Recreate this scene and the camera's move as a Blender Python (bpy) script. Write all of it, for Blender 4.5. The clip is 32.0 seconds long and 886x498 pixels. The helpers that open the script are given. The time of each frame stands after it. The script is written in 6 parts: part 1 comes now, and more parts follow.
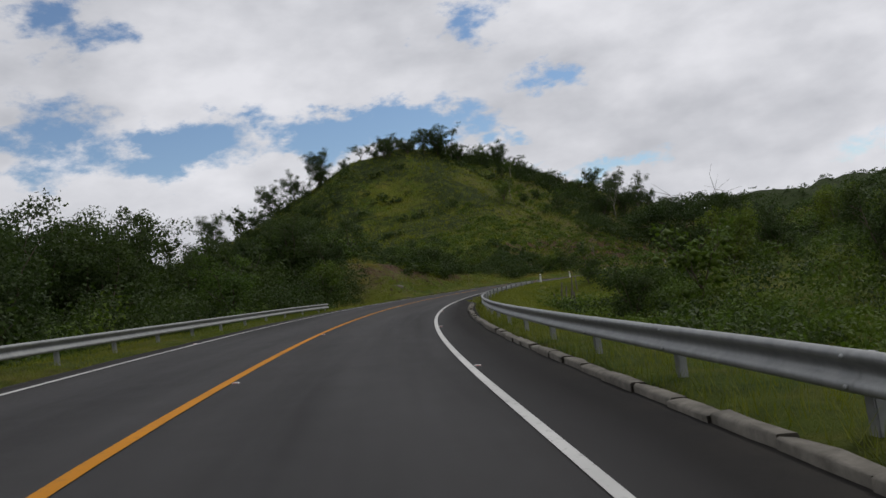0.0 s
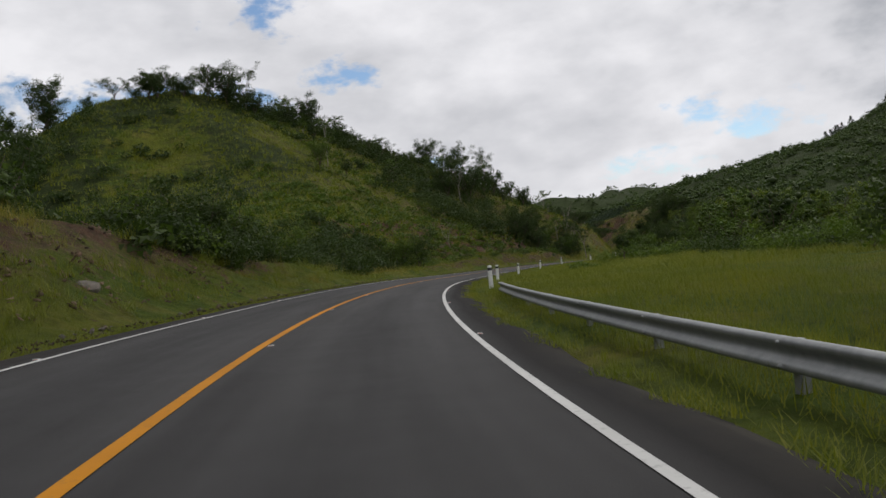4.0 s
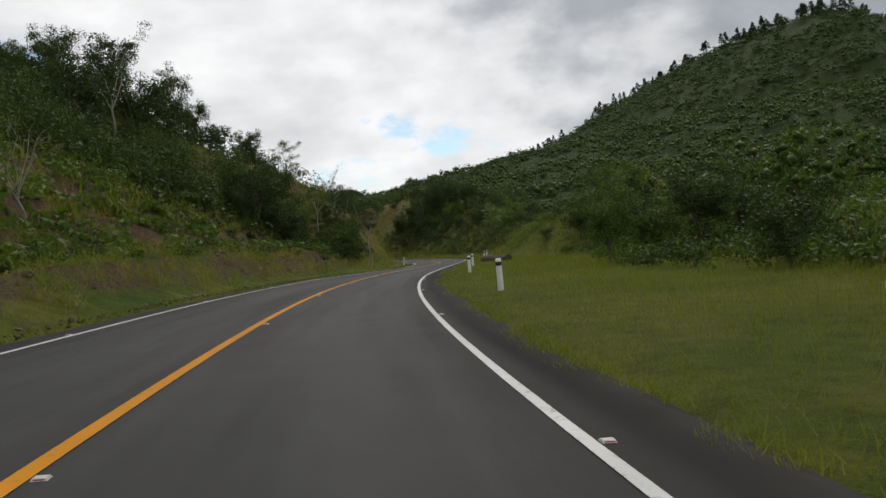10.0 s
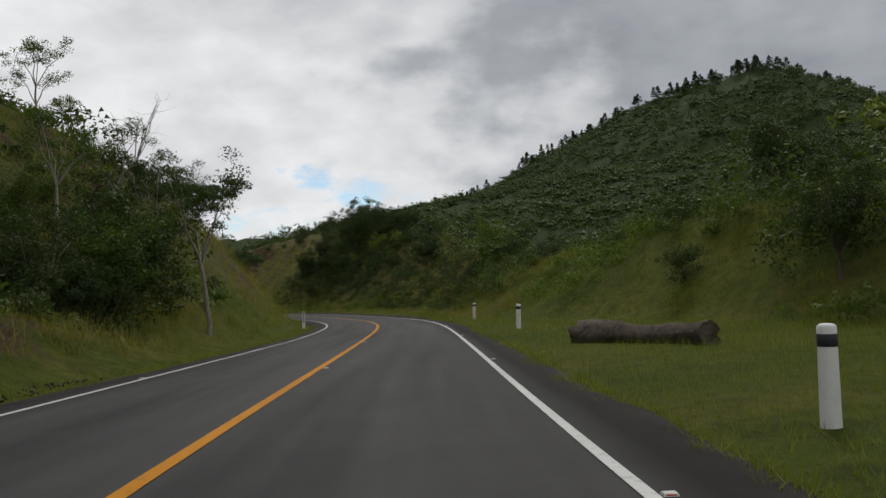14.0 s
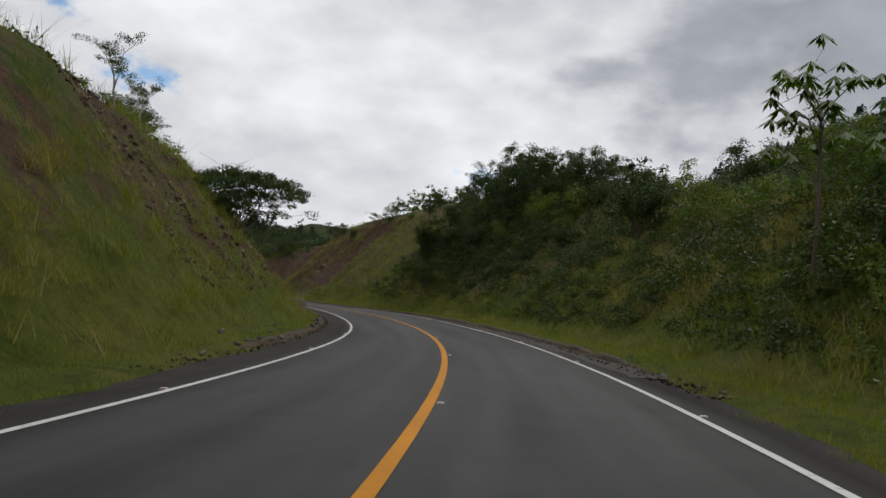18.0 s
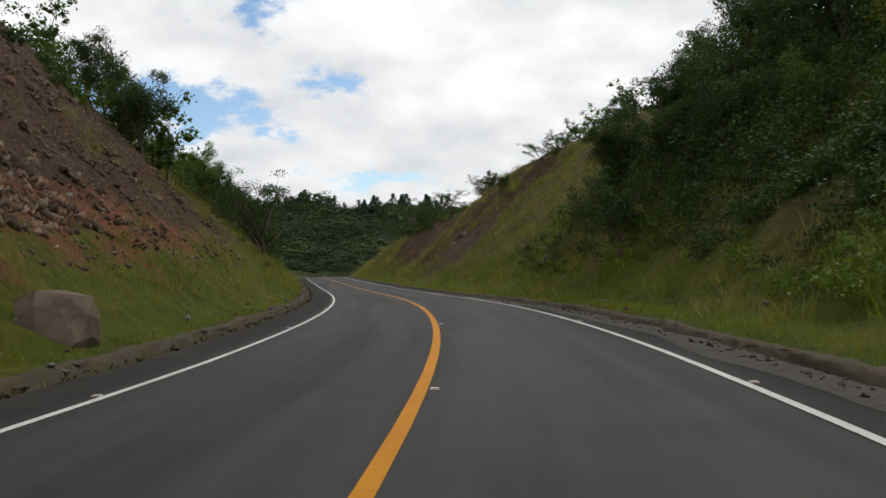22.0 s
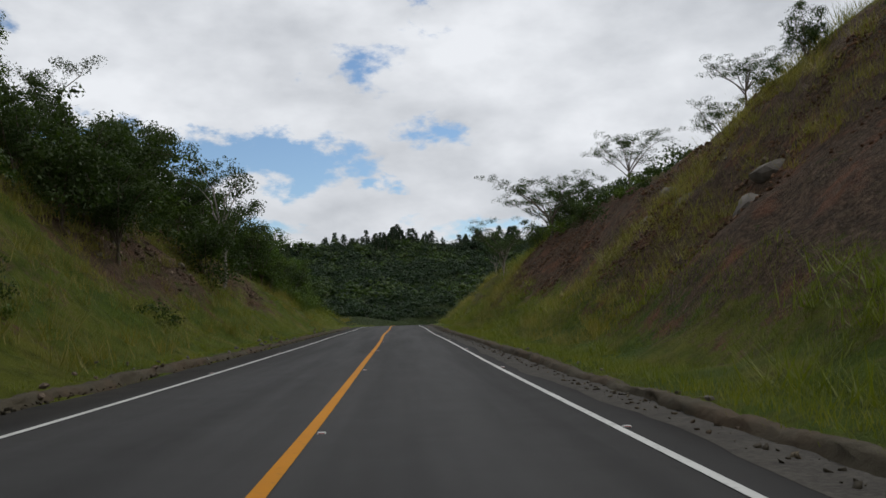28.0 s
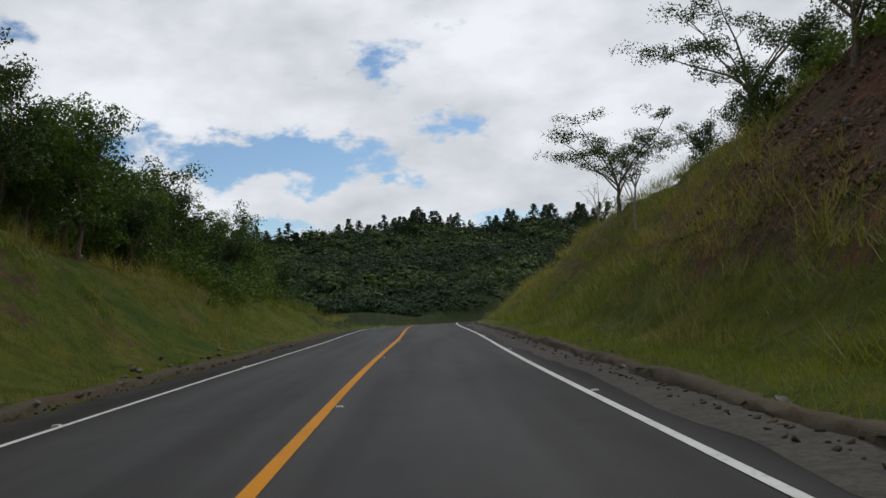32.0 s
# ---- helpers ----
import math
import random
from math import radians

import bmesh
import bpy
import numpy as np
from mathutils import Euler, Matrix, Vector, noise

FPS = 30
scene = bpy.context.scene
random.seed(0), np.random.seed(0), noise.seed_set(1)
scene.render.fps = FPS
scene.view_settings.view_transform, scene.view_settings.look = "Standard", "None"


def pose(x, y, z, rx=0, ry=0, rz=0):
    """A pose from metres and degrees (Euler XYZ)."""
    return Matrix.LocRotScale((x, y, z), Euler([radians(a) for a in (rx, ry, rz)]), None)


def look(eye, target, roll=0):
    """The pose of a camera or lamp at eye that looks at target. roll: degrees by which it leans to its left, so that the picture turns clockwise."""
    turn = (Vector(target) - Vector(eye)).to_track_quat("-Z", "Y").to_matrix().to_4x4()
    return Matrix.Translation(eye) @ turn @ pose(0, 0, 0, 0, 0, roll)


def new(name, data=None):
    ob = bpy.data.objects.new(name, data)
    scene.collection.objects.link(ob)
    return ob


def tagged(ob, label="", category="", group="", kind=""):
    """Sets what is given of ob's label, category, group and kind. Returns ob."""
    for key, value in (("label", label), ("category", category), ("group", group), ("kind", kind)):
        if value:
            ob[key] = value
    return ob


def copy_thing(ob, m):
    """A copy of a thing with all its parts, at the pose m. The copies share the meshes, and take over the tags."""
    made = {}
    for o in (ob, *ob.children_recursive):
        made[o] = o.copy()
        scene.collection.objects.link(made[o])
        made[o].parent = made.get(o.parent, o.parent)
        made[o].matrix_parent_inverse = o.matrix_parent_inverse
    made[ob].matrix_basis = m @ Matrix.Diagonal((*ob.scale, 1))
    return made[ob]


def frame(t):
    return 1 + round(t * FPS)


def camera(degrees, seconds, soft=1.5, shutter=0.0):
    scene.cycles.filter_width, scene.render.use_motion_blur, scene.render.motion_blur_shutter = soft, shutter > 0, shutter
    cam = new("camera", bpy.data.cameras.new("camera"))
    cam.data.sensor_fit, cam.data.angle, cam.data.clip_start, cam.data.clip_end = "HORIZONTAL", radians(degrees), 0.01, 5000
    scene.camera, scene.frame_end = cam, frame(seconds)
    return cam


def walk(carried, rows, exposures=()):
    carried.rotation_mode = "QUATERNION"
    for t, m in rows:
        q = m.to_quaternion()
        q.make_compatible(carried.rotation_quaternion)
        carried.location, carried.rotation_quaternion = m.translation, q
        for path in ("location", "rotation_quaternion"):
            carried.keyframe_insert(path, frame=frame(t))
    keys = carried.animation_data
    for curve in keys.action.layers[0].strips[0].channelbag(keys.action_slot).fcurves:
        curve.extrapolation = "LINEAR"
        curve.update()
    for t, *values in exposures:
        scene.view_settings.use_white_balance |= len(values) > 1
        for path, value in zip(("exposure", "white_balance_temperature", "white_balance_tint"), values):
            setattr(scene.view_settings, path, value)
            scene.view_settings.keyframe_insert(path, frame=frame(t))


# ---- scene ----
cam = camera(54.94, 32.0)
PATH = [
    (0, (2.294, 11.197, 1.637), (3.386, 21.129, 2.040), -7.94),
    (0.5, (2.312, 18.594, 1.733), (3.819, 28.474, 2.061), -8.43),
    (1, (2.493, 25.975, 1.737), (4.190, 35.826, 2.033), -8.14),
    (1.5, (2.748, 33.349, 1.752), (4.808, 43.130, 2.041), -8.03),
    (2, (3.299, 40.689, 1.759), (5.813, 50.364, 2.034), -8.00),
    (2.5, (4.144, 47.977, 1.761), (6.761, 57.626, 2.009), -7.58),
    (3, (5.167, 55.223, 1.768), (8.166, 64.759, 1.994), -7.08),
    (3.5, (6.482, 62.423, 1.773), (9.752, 71.873, 1.911), -5.94),
    (5.5, (14.112, 91.044, 1.730), (18.523, 100.019, 1.767), -6.66),
    (6, (16.602, 98.149, 1.694), (21.387, 106.930, 1.731), -6.12),
    (6.5, (19.476, 105.164, 1.626), (24.418, 113.858, 1.581), -5.85),
    (7, (22.508, 112.155, 1.542), (27.644, 120.734, 1.409), -5.29),
    (7.5, (25.697, 119.113, 1.445), (30.919, 127.639, 1.234), -5.30),
    (8, (29.084, 126.013, 1.331), (34.765, 134.240, 1.121), -5.18),
    (8.5, (32.730, 132.773, 1.198), (38.641, 140.837, 0.992), -5.12),
    (9, (36.517, 139.412, 1.080), (42.528, 147.402, 0.921), -4.71),
    (9.5, (40.436, 145.900, 0.973), (46.736, 153.665, 0.829), -4.40),
    (10, (44.570, 152.172, 0.869), (51.052, 159.786, 0.758), -4.34),
    (10.5, (48.660, 158.398, 0.779), (55.279, 165.893, 0.651), -3.68),
    (11, (53.077, 164.347, 0.686), (59.994, 171.567, 0.564), -1.95),
    (11.5, (57.480, 170.251, 0.599), (64.466, 177.406, 0.472), -1.79),
    (12, (62.022, 176.046, 0.501), (69.099, 183.109, 0.329), -1.73),
    (12.5, (66.689, 181.759, 0.395), (73.860, 188.728, 0.252), -1.57),
    (13, (71.512, 187.363, 0.281), (78.725, 194.288, 0.196), -2.93),
    (13.5, (76.358, 192.948, 0.160), (83.577, 199.866, 0.330), -3.47),
    (14, (81.285, 198.373, 0.035), (88.528, 205.251, 0.496), -2.49),
    (14.5, (86.244, 203.706, -0.081), (93.523, 210.542, 0.457), -0.34),
    (16.5, (105.945, 224.713, -0.568), (112.942, 231.822, 0.132), 2.15),
    (17, (110.816, 229.617, -0.689), (117.500, 237.021, 0.016), 4.53),
    (17.5, (115.379, 234.624, -0.817), (121.558, 242.460, -0.170), 4.72),
    (18, (119.638, 239.762, -0.945), (125.402, 247.918, -0.421), 3.68),
    (18.5, (123.822, 244.858, -1.064), (129.461, 253.098, -0.524), 3.42),
    (19, (127.843, 249.979, -1.177), (133.187, 258.418, -0.714), 3.46),
    (19.5, (131.788, 255.047, -1.284), (136.775, 263.713, -1.073), 2.64),
    (20, (135.357, 260.250, -1.387), (140.179, 269.007, -1.160), 3.29),
    (20.5, (138.742, 265.353, -1.472), (142.988, 274.407, -1.476), 2.67),
    (21, (141.814, 270.422, -1.542), (145.929, 279.536, -1.541), 2.29),
    (21.5, (144.737, 275.404, -1.597), (148.710, 284.580, -1.534), 1.02),
    (22, (147.501, 280.456, -1.640), (151.308, 289.699, -1.386), -0.61),
    (22.5, (150.181, 285.616, -1.671), (153.839, 294.917, -1.344), -1.33),
    (23, (152.679, 290.916, -1.691), (156.149, 300.287, -1.319), -2.38),
    (23.5, (154.974, 296.239, -1.706), (158.000, 305.760, -1.249), -0.84),
    (24, (157.081, 301.482, -1.727), (159.663, 311.130, -1.234), -0.02),
    (24.5, (158.966, 306.705, -1.752), (161.320, 316.409, -1.207), -0.21),
    (26.5, (165.075, 328.576, -1.898), (167.062, 338.352, -1.207), -4.35),
    (27, (166.443, 334.156, -1.940), (169.158, 343.756, -1.266), -2.47),
    (27.5, (167.810, 339.748, -1.970), (170.507, 349.349, -1.226), -1.74),
    (28, (169.145, 345.323, -1.990), (171.785, 354.933, -1.168), -1.35),
    (28.5, (170.467, 350.854, -2.000), (173.071, 360.470, -1.140), -0.90),
    (29, (171.737, 356.419, -1.999), (174.326, 366.037, -1.105), -1.28),
    (29.5, (173.060, 361.932, -1.988), (175.604, 371.561, -1.089), -2.03),
    (30, (174.250, 367.430, -1.967), (176.730, 377.083, -1.152), -2.53),
    (30.5, (175.503, 372.875, -1.939), (177.941, 382.541, -1.144), -2.58),
    (31, (176.693, 378.337, -1.909), (179.064, 388.017, -1.090), -2.73),
    (31.5, (177.865, 383.796, -1.874), (180.240, 393.474, -1.050), -2.92),
    (32, (179.031, 389.249, -1.837), (181.401, 398.935, -1.086), -3.38),
]
walk(cam, [(t, look(eye, target, roll)) for t, eye, target, roll in PATH], [(0, -0.17, 6330, 12), (3, -0.05, 6420, 12), (6, 0.05, 6480, 10), (9, 0.18, 6540, 9), (13, 0.12, 6540, 9), (14, -0.03, 6500, 9), (17, 0.02, 6410, 10), (19, 0.15, 6460, 10), (21, 0.35, 6540, 8), (24, 0.05, 6360, 9), (27, -0.08, 6260, 9), (28.5, 0.0, 6270, 9), (32, 0.03, 6240, 9)])

# ---- light ----
SUN_EL, SUN_AZ = radians(46), radians(64)          # sun high, to the right and behind cloud; azimuth clockwise from +y
world = bpy.data.worlds.new("sky")
scene.world = world
world.use_nodes = True


def world_nodes():
    nt = world.node_tree
    nt.nodes.clear()
    add, link = nt.nodes.new, nt.links.new

    def calc(op, a, b=0.0, c=None):
        n = add("ShaderNodeMath")
        n.operation = op
        for i, v in enumerate((a, b) if c is None else (a, b, c)):
            if isinstance(v, (int, float)):
                n.inputs[i].default_value = v
            else:
                link(v, n.inputs[i])
        return n.outputs[0]

    def smooth(v, lo, hi):
        n = add("ShaderNodeMapRange")
        n.interpolation_type = "SMOOTHSTEP"
        n.inputs["From Min"].default_value, n.inputs["From Max"].default_value = lo, hi
        link(v, n.inputs["Value"])
        return n.outputs["Result"]
    out, bg = add("ShaderNodeOutputWorld"), add("ShaderNodeBackground")
    sky = add("ShaderNodeTexSky")
    sky.sky_type, sky.sun_disc = "NISHITA", False
    sky.sun_elevation, sky.sun_rotation = SUN_EL, SUN_AZ
    sky.dust_density, sky.ozone_density = 0.1, 2.5
    co, mp = add("ShaderNodeTexCoord"), add("ShaderNodeMapping")
    mp.inputs["Scale"].default_value = (1.0, 1.0, 1.9)
    mp.inputs["Location"].default_value = CLOUD_SHIFT
    link(co.outputs["Generated"], mp.inputs["Vector"])

    def cloud(scale, detail, rough, bent=0.0):
        n = add("ShaderNodeTexNoise")
        n.inputs["Scale"].default_value, n.inputs["Detail"].default_value, n.inputs["Roughness"].default_value = scale, detail, rough
        n.inputs["Distortion"].default_value = bent
        link(mp.outputs["Vector"], n.inputs["Vector"])
        return n.outputs["Fac"]
    ragged_noise, billow, tone, puff, wisp = cloud(11.0, 9, 0.62), cloud(6.0, 8, 0.5), cloud(2.6, 4, 0.45), cloud(15.0, 7, 0.5), cloud(17.0, 9, 0.62)
    # bearing and height of the view, in degrees
    split = add("ShaderNodeSeparateXYZ")
    link(co.outputs["Generated"], split.inputs[0])
    bearing = calc("MULTIPLY_ADD", calc("ARCTAN2", split.outputs[0], split.outputs[1]), 57.2958, calc("MULTIPLY", calc("SUBTRACT", puff, 0.5), 9.0))
    height = calc("MULTIPLY_ADD", calc("ARCSINE", split.outputs[2]), 57.2958, calc("MULTIPLY", calc("SUBTRACT", ragged_noise, 0.5), 6.0))
    # gaps in the cloud: bearing, height, half width, half height, depth
    gap = None
    for a, h, wa, wh, deep in SKY_GAPS:
        p, q = calc("DIVIDE", calc("SUBTRACT", bearing, a), wa), calc("DIVIDE", calc("SUBTRACT", height, h), wh)
        d = calc("SQRT", calc("ADD", calc("MULTIPLY", p, p), calc("MULTIPLY", q, q)))
        g = calc("MULTIPLY", calc("SUBTRACT", 1.6, d), deep)
        gap = g if gap is None else calc("MAXIMUM", gap, g)
    thin = calc("ADD", calc("MAXIMUM", gap, -0.6), calc("MULTIPLY", calc("SUBTRACT", wisp, 0.5), 3.4))
    cover = calc("SUBTRACT", 1.0, smooth(thin, 0.25, 1.15))
    ramp = add("ShaderNodeValToRGB")
    ramp.color_ramp.elements[0].position, ramp.color_ramp.elements[0].color = 0.36, (*CLOUD_DARK, 1)
    ramp.color_ramp.elements[1].position, ramp.color_ramp.elements[1].color = 0.6, (*CLOUD_LIGHT, 1)
    link(calc("ADD", calc("MULTIPLY", tone, 0.3), calc("ADD", calc("MULTIPLY", billow, 0.45), calc("MULTIPLY", puff, 0.25))), ramp.inputs["Fac"])
    # a bank of rain cloud over the mountain
    east = calc("MULTIPLY", calc("ARCTAN2", split.outputs[0], split.outputs[1]), 57.2958)
    rain = calc("MULTIPLY", smooth(calc("MULTIPLY_ADD", calc("SUBTRACT", billow, 0.5), 60.0, east), 44.0, 58.0), smooth(calc("MULTIPLY", east, -1.0), -130.0, -90.0))
    shade = add("ShaderNodeMix")
    shade.data_type, shade.blend_type = "RGBA", "MULTIPLY"
    shade.inputs[7].default_value = (0.48, 0.505, 0.535, 1)
    link(rain, shade.inputs[0])
    link(ramp.outputs["Color"], shade.inputs[6])
    mix = add("ShaderNodeMix")
    mix.data_type = "RGBA"
    link(cover, mix.inputs[0])
    link(sky.outputs["Color"], mix.inputs[6])
    link(shade.outputs[2], mix.inputs[7])
    link(mix.outputs[2], bg.inputs["Color"])
    bg.inputs["Strength"].default_value = 0.1
    link(bg.outputs[0], out.inputs["Surface"])


SKY_GAPS = [(5.5, 10.4, 3.8, 1.7, 1.5), (0.0, 10.9, 4.2, 1.3, 1.3), (-5.5, 12.6, 3.0, 0.8, 0.7), (10.0, 16.3, 2.3, 1.5, 0.8), (14.8, 12.4, 2.2, 1.1, 0.9), (11.0, 9.0, 1.3, 0.7, 1.0), (18.4, 6.3, 2.8, 0.6, 0.8), (3.0, 6.0, 2.6, 0.6, 0.9), (14.2, 20.0, 1.5, 0.8, 0.6),
            (-15.5, 18.2, 3.2, 1.5, 0.8), (-11.5, 10.6, 5.0, 1.6, 1.0), (-17.5, 12.0, 3.0, 2.4, 1.0), (40.0, 6.9, 3.6, 1.0, 0.6), (34.2, 4.9, 2.8, 0.7, 0.6)]
CLOUD_SHIFT = (-4.019, -3.988, -7.075)
CLOUD_DARK, CLOUD_LIGHT = (5.5, 5.6, 5.85), (8.7, 8.7, 8.85)
world_nodes()
sun_data = bpy.data.lights.new("sun", "SUN")
sun_data.energy, sun_data.angle, sun_data.color = 1.5, radians(12), (1.0, 0.96, 0.88)
sun = new("sun", sun_data)
sun.matrix_world = look((0, 0, 300), (-300 * math.sin(SUN_AZ) / math.tan(SUN_EL), -300 * math.cos(SUN_AZ) / math.tan(SUN_EL), 0))


# ---- materials ----
def material(name, rough=0.85, metal=0.0, spec=0.3):
    m = bpy.data.materials.new(name)
    m.use_nodes = True
    b = m.node_tree.nodes["Principled BSDF"]
    b.inputs["Roughness"].default_value, b.inputs["Metallic"].default_value = rough, metal
    b.inputs["Specular IOR Level"].default_value = spec
    return m, m.node_tree, b


def noise_tex(nt, scale, detail=5, rough=0.6, space="Object", stretch=None):
    co, n = nt.nodes.new("ShaderNodeTexCoord"), nt.nodes.new("ShaderNodeTexNoise")
    n.inputs["Scale"].default_value, n.inputs["Detail"].default_value, n.inputs["Roughness"].default_value = scale, detail, rough
    if stretch:
        mp = nt.nodes.new("ShaderNodeMapping")
        mp.inputs["Scale"].default_value = stretch
        nt.links.new(co.outputs[space], mp.inputs["Vector"])
        nt.links.new(mp.outputs["Vector"], n.inputs["Vector"])
    else:
        nt.links.new(co.outputs[space], n.inputs["Vector"])
    return n.outputs["Fac"]


def ramp_of(nt, fac, stops):
    r = nt.nodes.new("ShaderNodeValToRGB")
    e = r.color_ramp.elements
    while len(e) < len(stops):
        e.new(0.5)
    for q, (p, c) in zip(e, stops):
        q.position, q.color = p, (*c, 1)
    nt.links.new(fac, r.inputs["Fac"])
    return r.outputs["Color"]


def mixed(nt, fac, a, b, how="MIX"):
    m = nt.nodes.new("ShaderNodeMix")
    m.data_type, m.blend_type = "RGBA", how
    for i, v in ((0, fac), (6, a), (7, b)):
        if isinstance(v, (int, float)):
            m.inputs[i].default_value = v
        elif isinstance(v, tuple):
            m.inputs[i].default_value = (*v, 1)
        else:
            nt.links.new(v, m.inputs[i])
    return m.outputs[2]


def fit_range(nt, v, a, b, c=0.0, d=1.0):
    r = nt.nodes.new("ShaderNodeMapRange")
    for k, x in (("From Min", a), ("From Max", b), ("To Min", c), ("To Max", d)):
        r.inputs[k].default_value = x
    nt.links.new(v, r.inputs["Value"])
    return r.outputs["Result"]


def maths(nt, op, a, b):
    m = nt.nodes.new("ShaderNodeMath")
    m.operation = op
    for i, v in ((0, a), (1, b)):
        if isinstance(v, (int, float)):
            m.inputs[i].default_value = v
        else:
            nt.links.new(v, m.inputs[i])
    return m.outputs[0]


def attribute(nt, name):
    a = nt.nodes.new("ShaderNodeAttribute")
    a.attribute_name = name
    return a.outputs["Fac"]


def bump(nt, b, height, strength=0.4, distance=0.02):
    n = nt.nodes.new("ShaderNodeBump")
    n.inputs["Strength"].default_value, n.inputs["Distance"].default_value = strength, distance
    nt.links.new(height, n.inputs["Height"])
    nt.links.new(n.outputs["Normal"], b.inputs["Normal"])


def island(nt):
    return nt.nodes.new("ShaderNodeNewGeometry").outputs["Random Per Island"]


def object_random(nt):
    return nt.nodes.new("ShaderNodeObjectInfo").outputs["Random"]


def asphalt_material():
    m, nt, b = material("asphalt", 0.82, 0, 0.28)
    fine, mid, long = noise_tex(nt, 60, 3, 0.7), noise_tex(nt, 1.1, 4), noise_tex(nt, 0.12, 3)
    base = ramp_of(nt, mid, [(0.3, (0.0182, 0.0173, 0.0177)), (0.7, (0.02, 0.0193, 0.0191))])
    base = mixed(nt, fit_range(nt, long, 0.35, 0.7, 0, 0.35), base, (0.0165, 0.0164, 0.017))
    # bands laid by the paver and rubbed by traffic, long in the road's direction
    lay_out, band, streak = nt.nodes.new("ShaderNodeCombineXYZ"), nt.nodes.new("ShaderNodeTexNoise"), nt.nodes.new("ShaderNodeTexNoise")
    nt.links.new(attribute(nt, "across"), lay_out.inputs[0])
    nt.links.new(maths(nt, "MULTIPLY", attribute(nt, "along"), 0.045), lay_out.inputs[1])
    for n, k in ((band, 0.8), (streak, 2.6)):
        n.inputs["Scale"].default_value, n.inputs["Detail"].default_value = k, 4
        nt.links.new(lay_out.outputs[0], n.inputs["Vector"])
    base = mixed(nt, fit_range(nt, band.outputs["Fac"], 0.46, 0.66, 0, 0.6), base, (0.0118, 0.0115, 0.0118))
    base = mixed(nt, fit_range(nt, streak.outputs["Fac"], 0.52, 0.72, 0, 0.25), base, (0.029, 0.0278, 0.0275))
    base = mixed(nt, fit_range(nt, attribute(nt, "wheel"), 0, 1, 0, 0.4), base, (0.0138, 0.0137, 0.014))
    base = mixed(nt, fit_range(nt, attribute(nt, "rough_edge"), 0, 1, 0, 0.75), base, (0.0105, 0.01, 0.0098))
    base = mixed(nt, maths(nt, "MULTIPLY", attribute(nt, "dusty"), fit_range(nt, mid, 0.35, 0.6, 0.1, 0.8)), base, (0.055, 0.05, 0.04))
    base = mixed(nt, fit_range(nt, fine, 0.3, 0.75, 0, 0.3), base, (0.031, 0.0295, 0.029))
    nt.links.new(base, b.inputs["Base Color"])
    rough = maths(nt, "ADD", fit_range(nt, mid, 0.3, 0.7, 0.78, 0.84), maths(nt, "MULTIPLY", attribute(nt, "rough_edge"), 0.12))
    nt.links.new(rough, b.inputs["Roughness"])
    sheen = maths(nt, "ADD", fit_range(nt, band.outputs["Fac"], 0.35, 0.65, 0.36, 0.2), fit_range(nt, streak.outputs["Fac"], 0.4, 0.65, -0.025, 0.03))
    nt.links.new(maths(nt, "MULTIPLY", sheen, fit_range(nt, attribute(nt, "rough_edge"), 0, 1, 1.0, 0.3)), b.inputs["Specular IOR Level"])
    bump(nt, b, fine, 0.35, 0.01)
    return m


def paint_material(name, colour, worn):
    m, nt, b = material(name, 0.75, 0, 0.15)
    a, c = noise_tex(nt, 9, 6, 0.7), noise_tex(nt, 0.5, 3)
    base = ramp_of(nt, c, [(0.3, tuple(v * 0.8 for v in colour)), (0.7, colour)])
    base = mixed(nt, fit_range(nt, a, 0.55, 0.72, 0, worn), base, (0.07, 0.068, 0.065))
    nt.links.new(base, b.inputs["Base Color"])
    bump(nt, b, a, 0.2, 0.005)
    return m


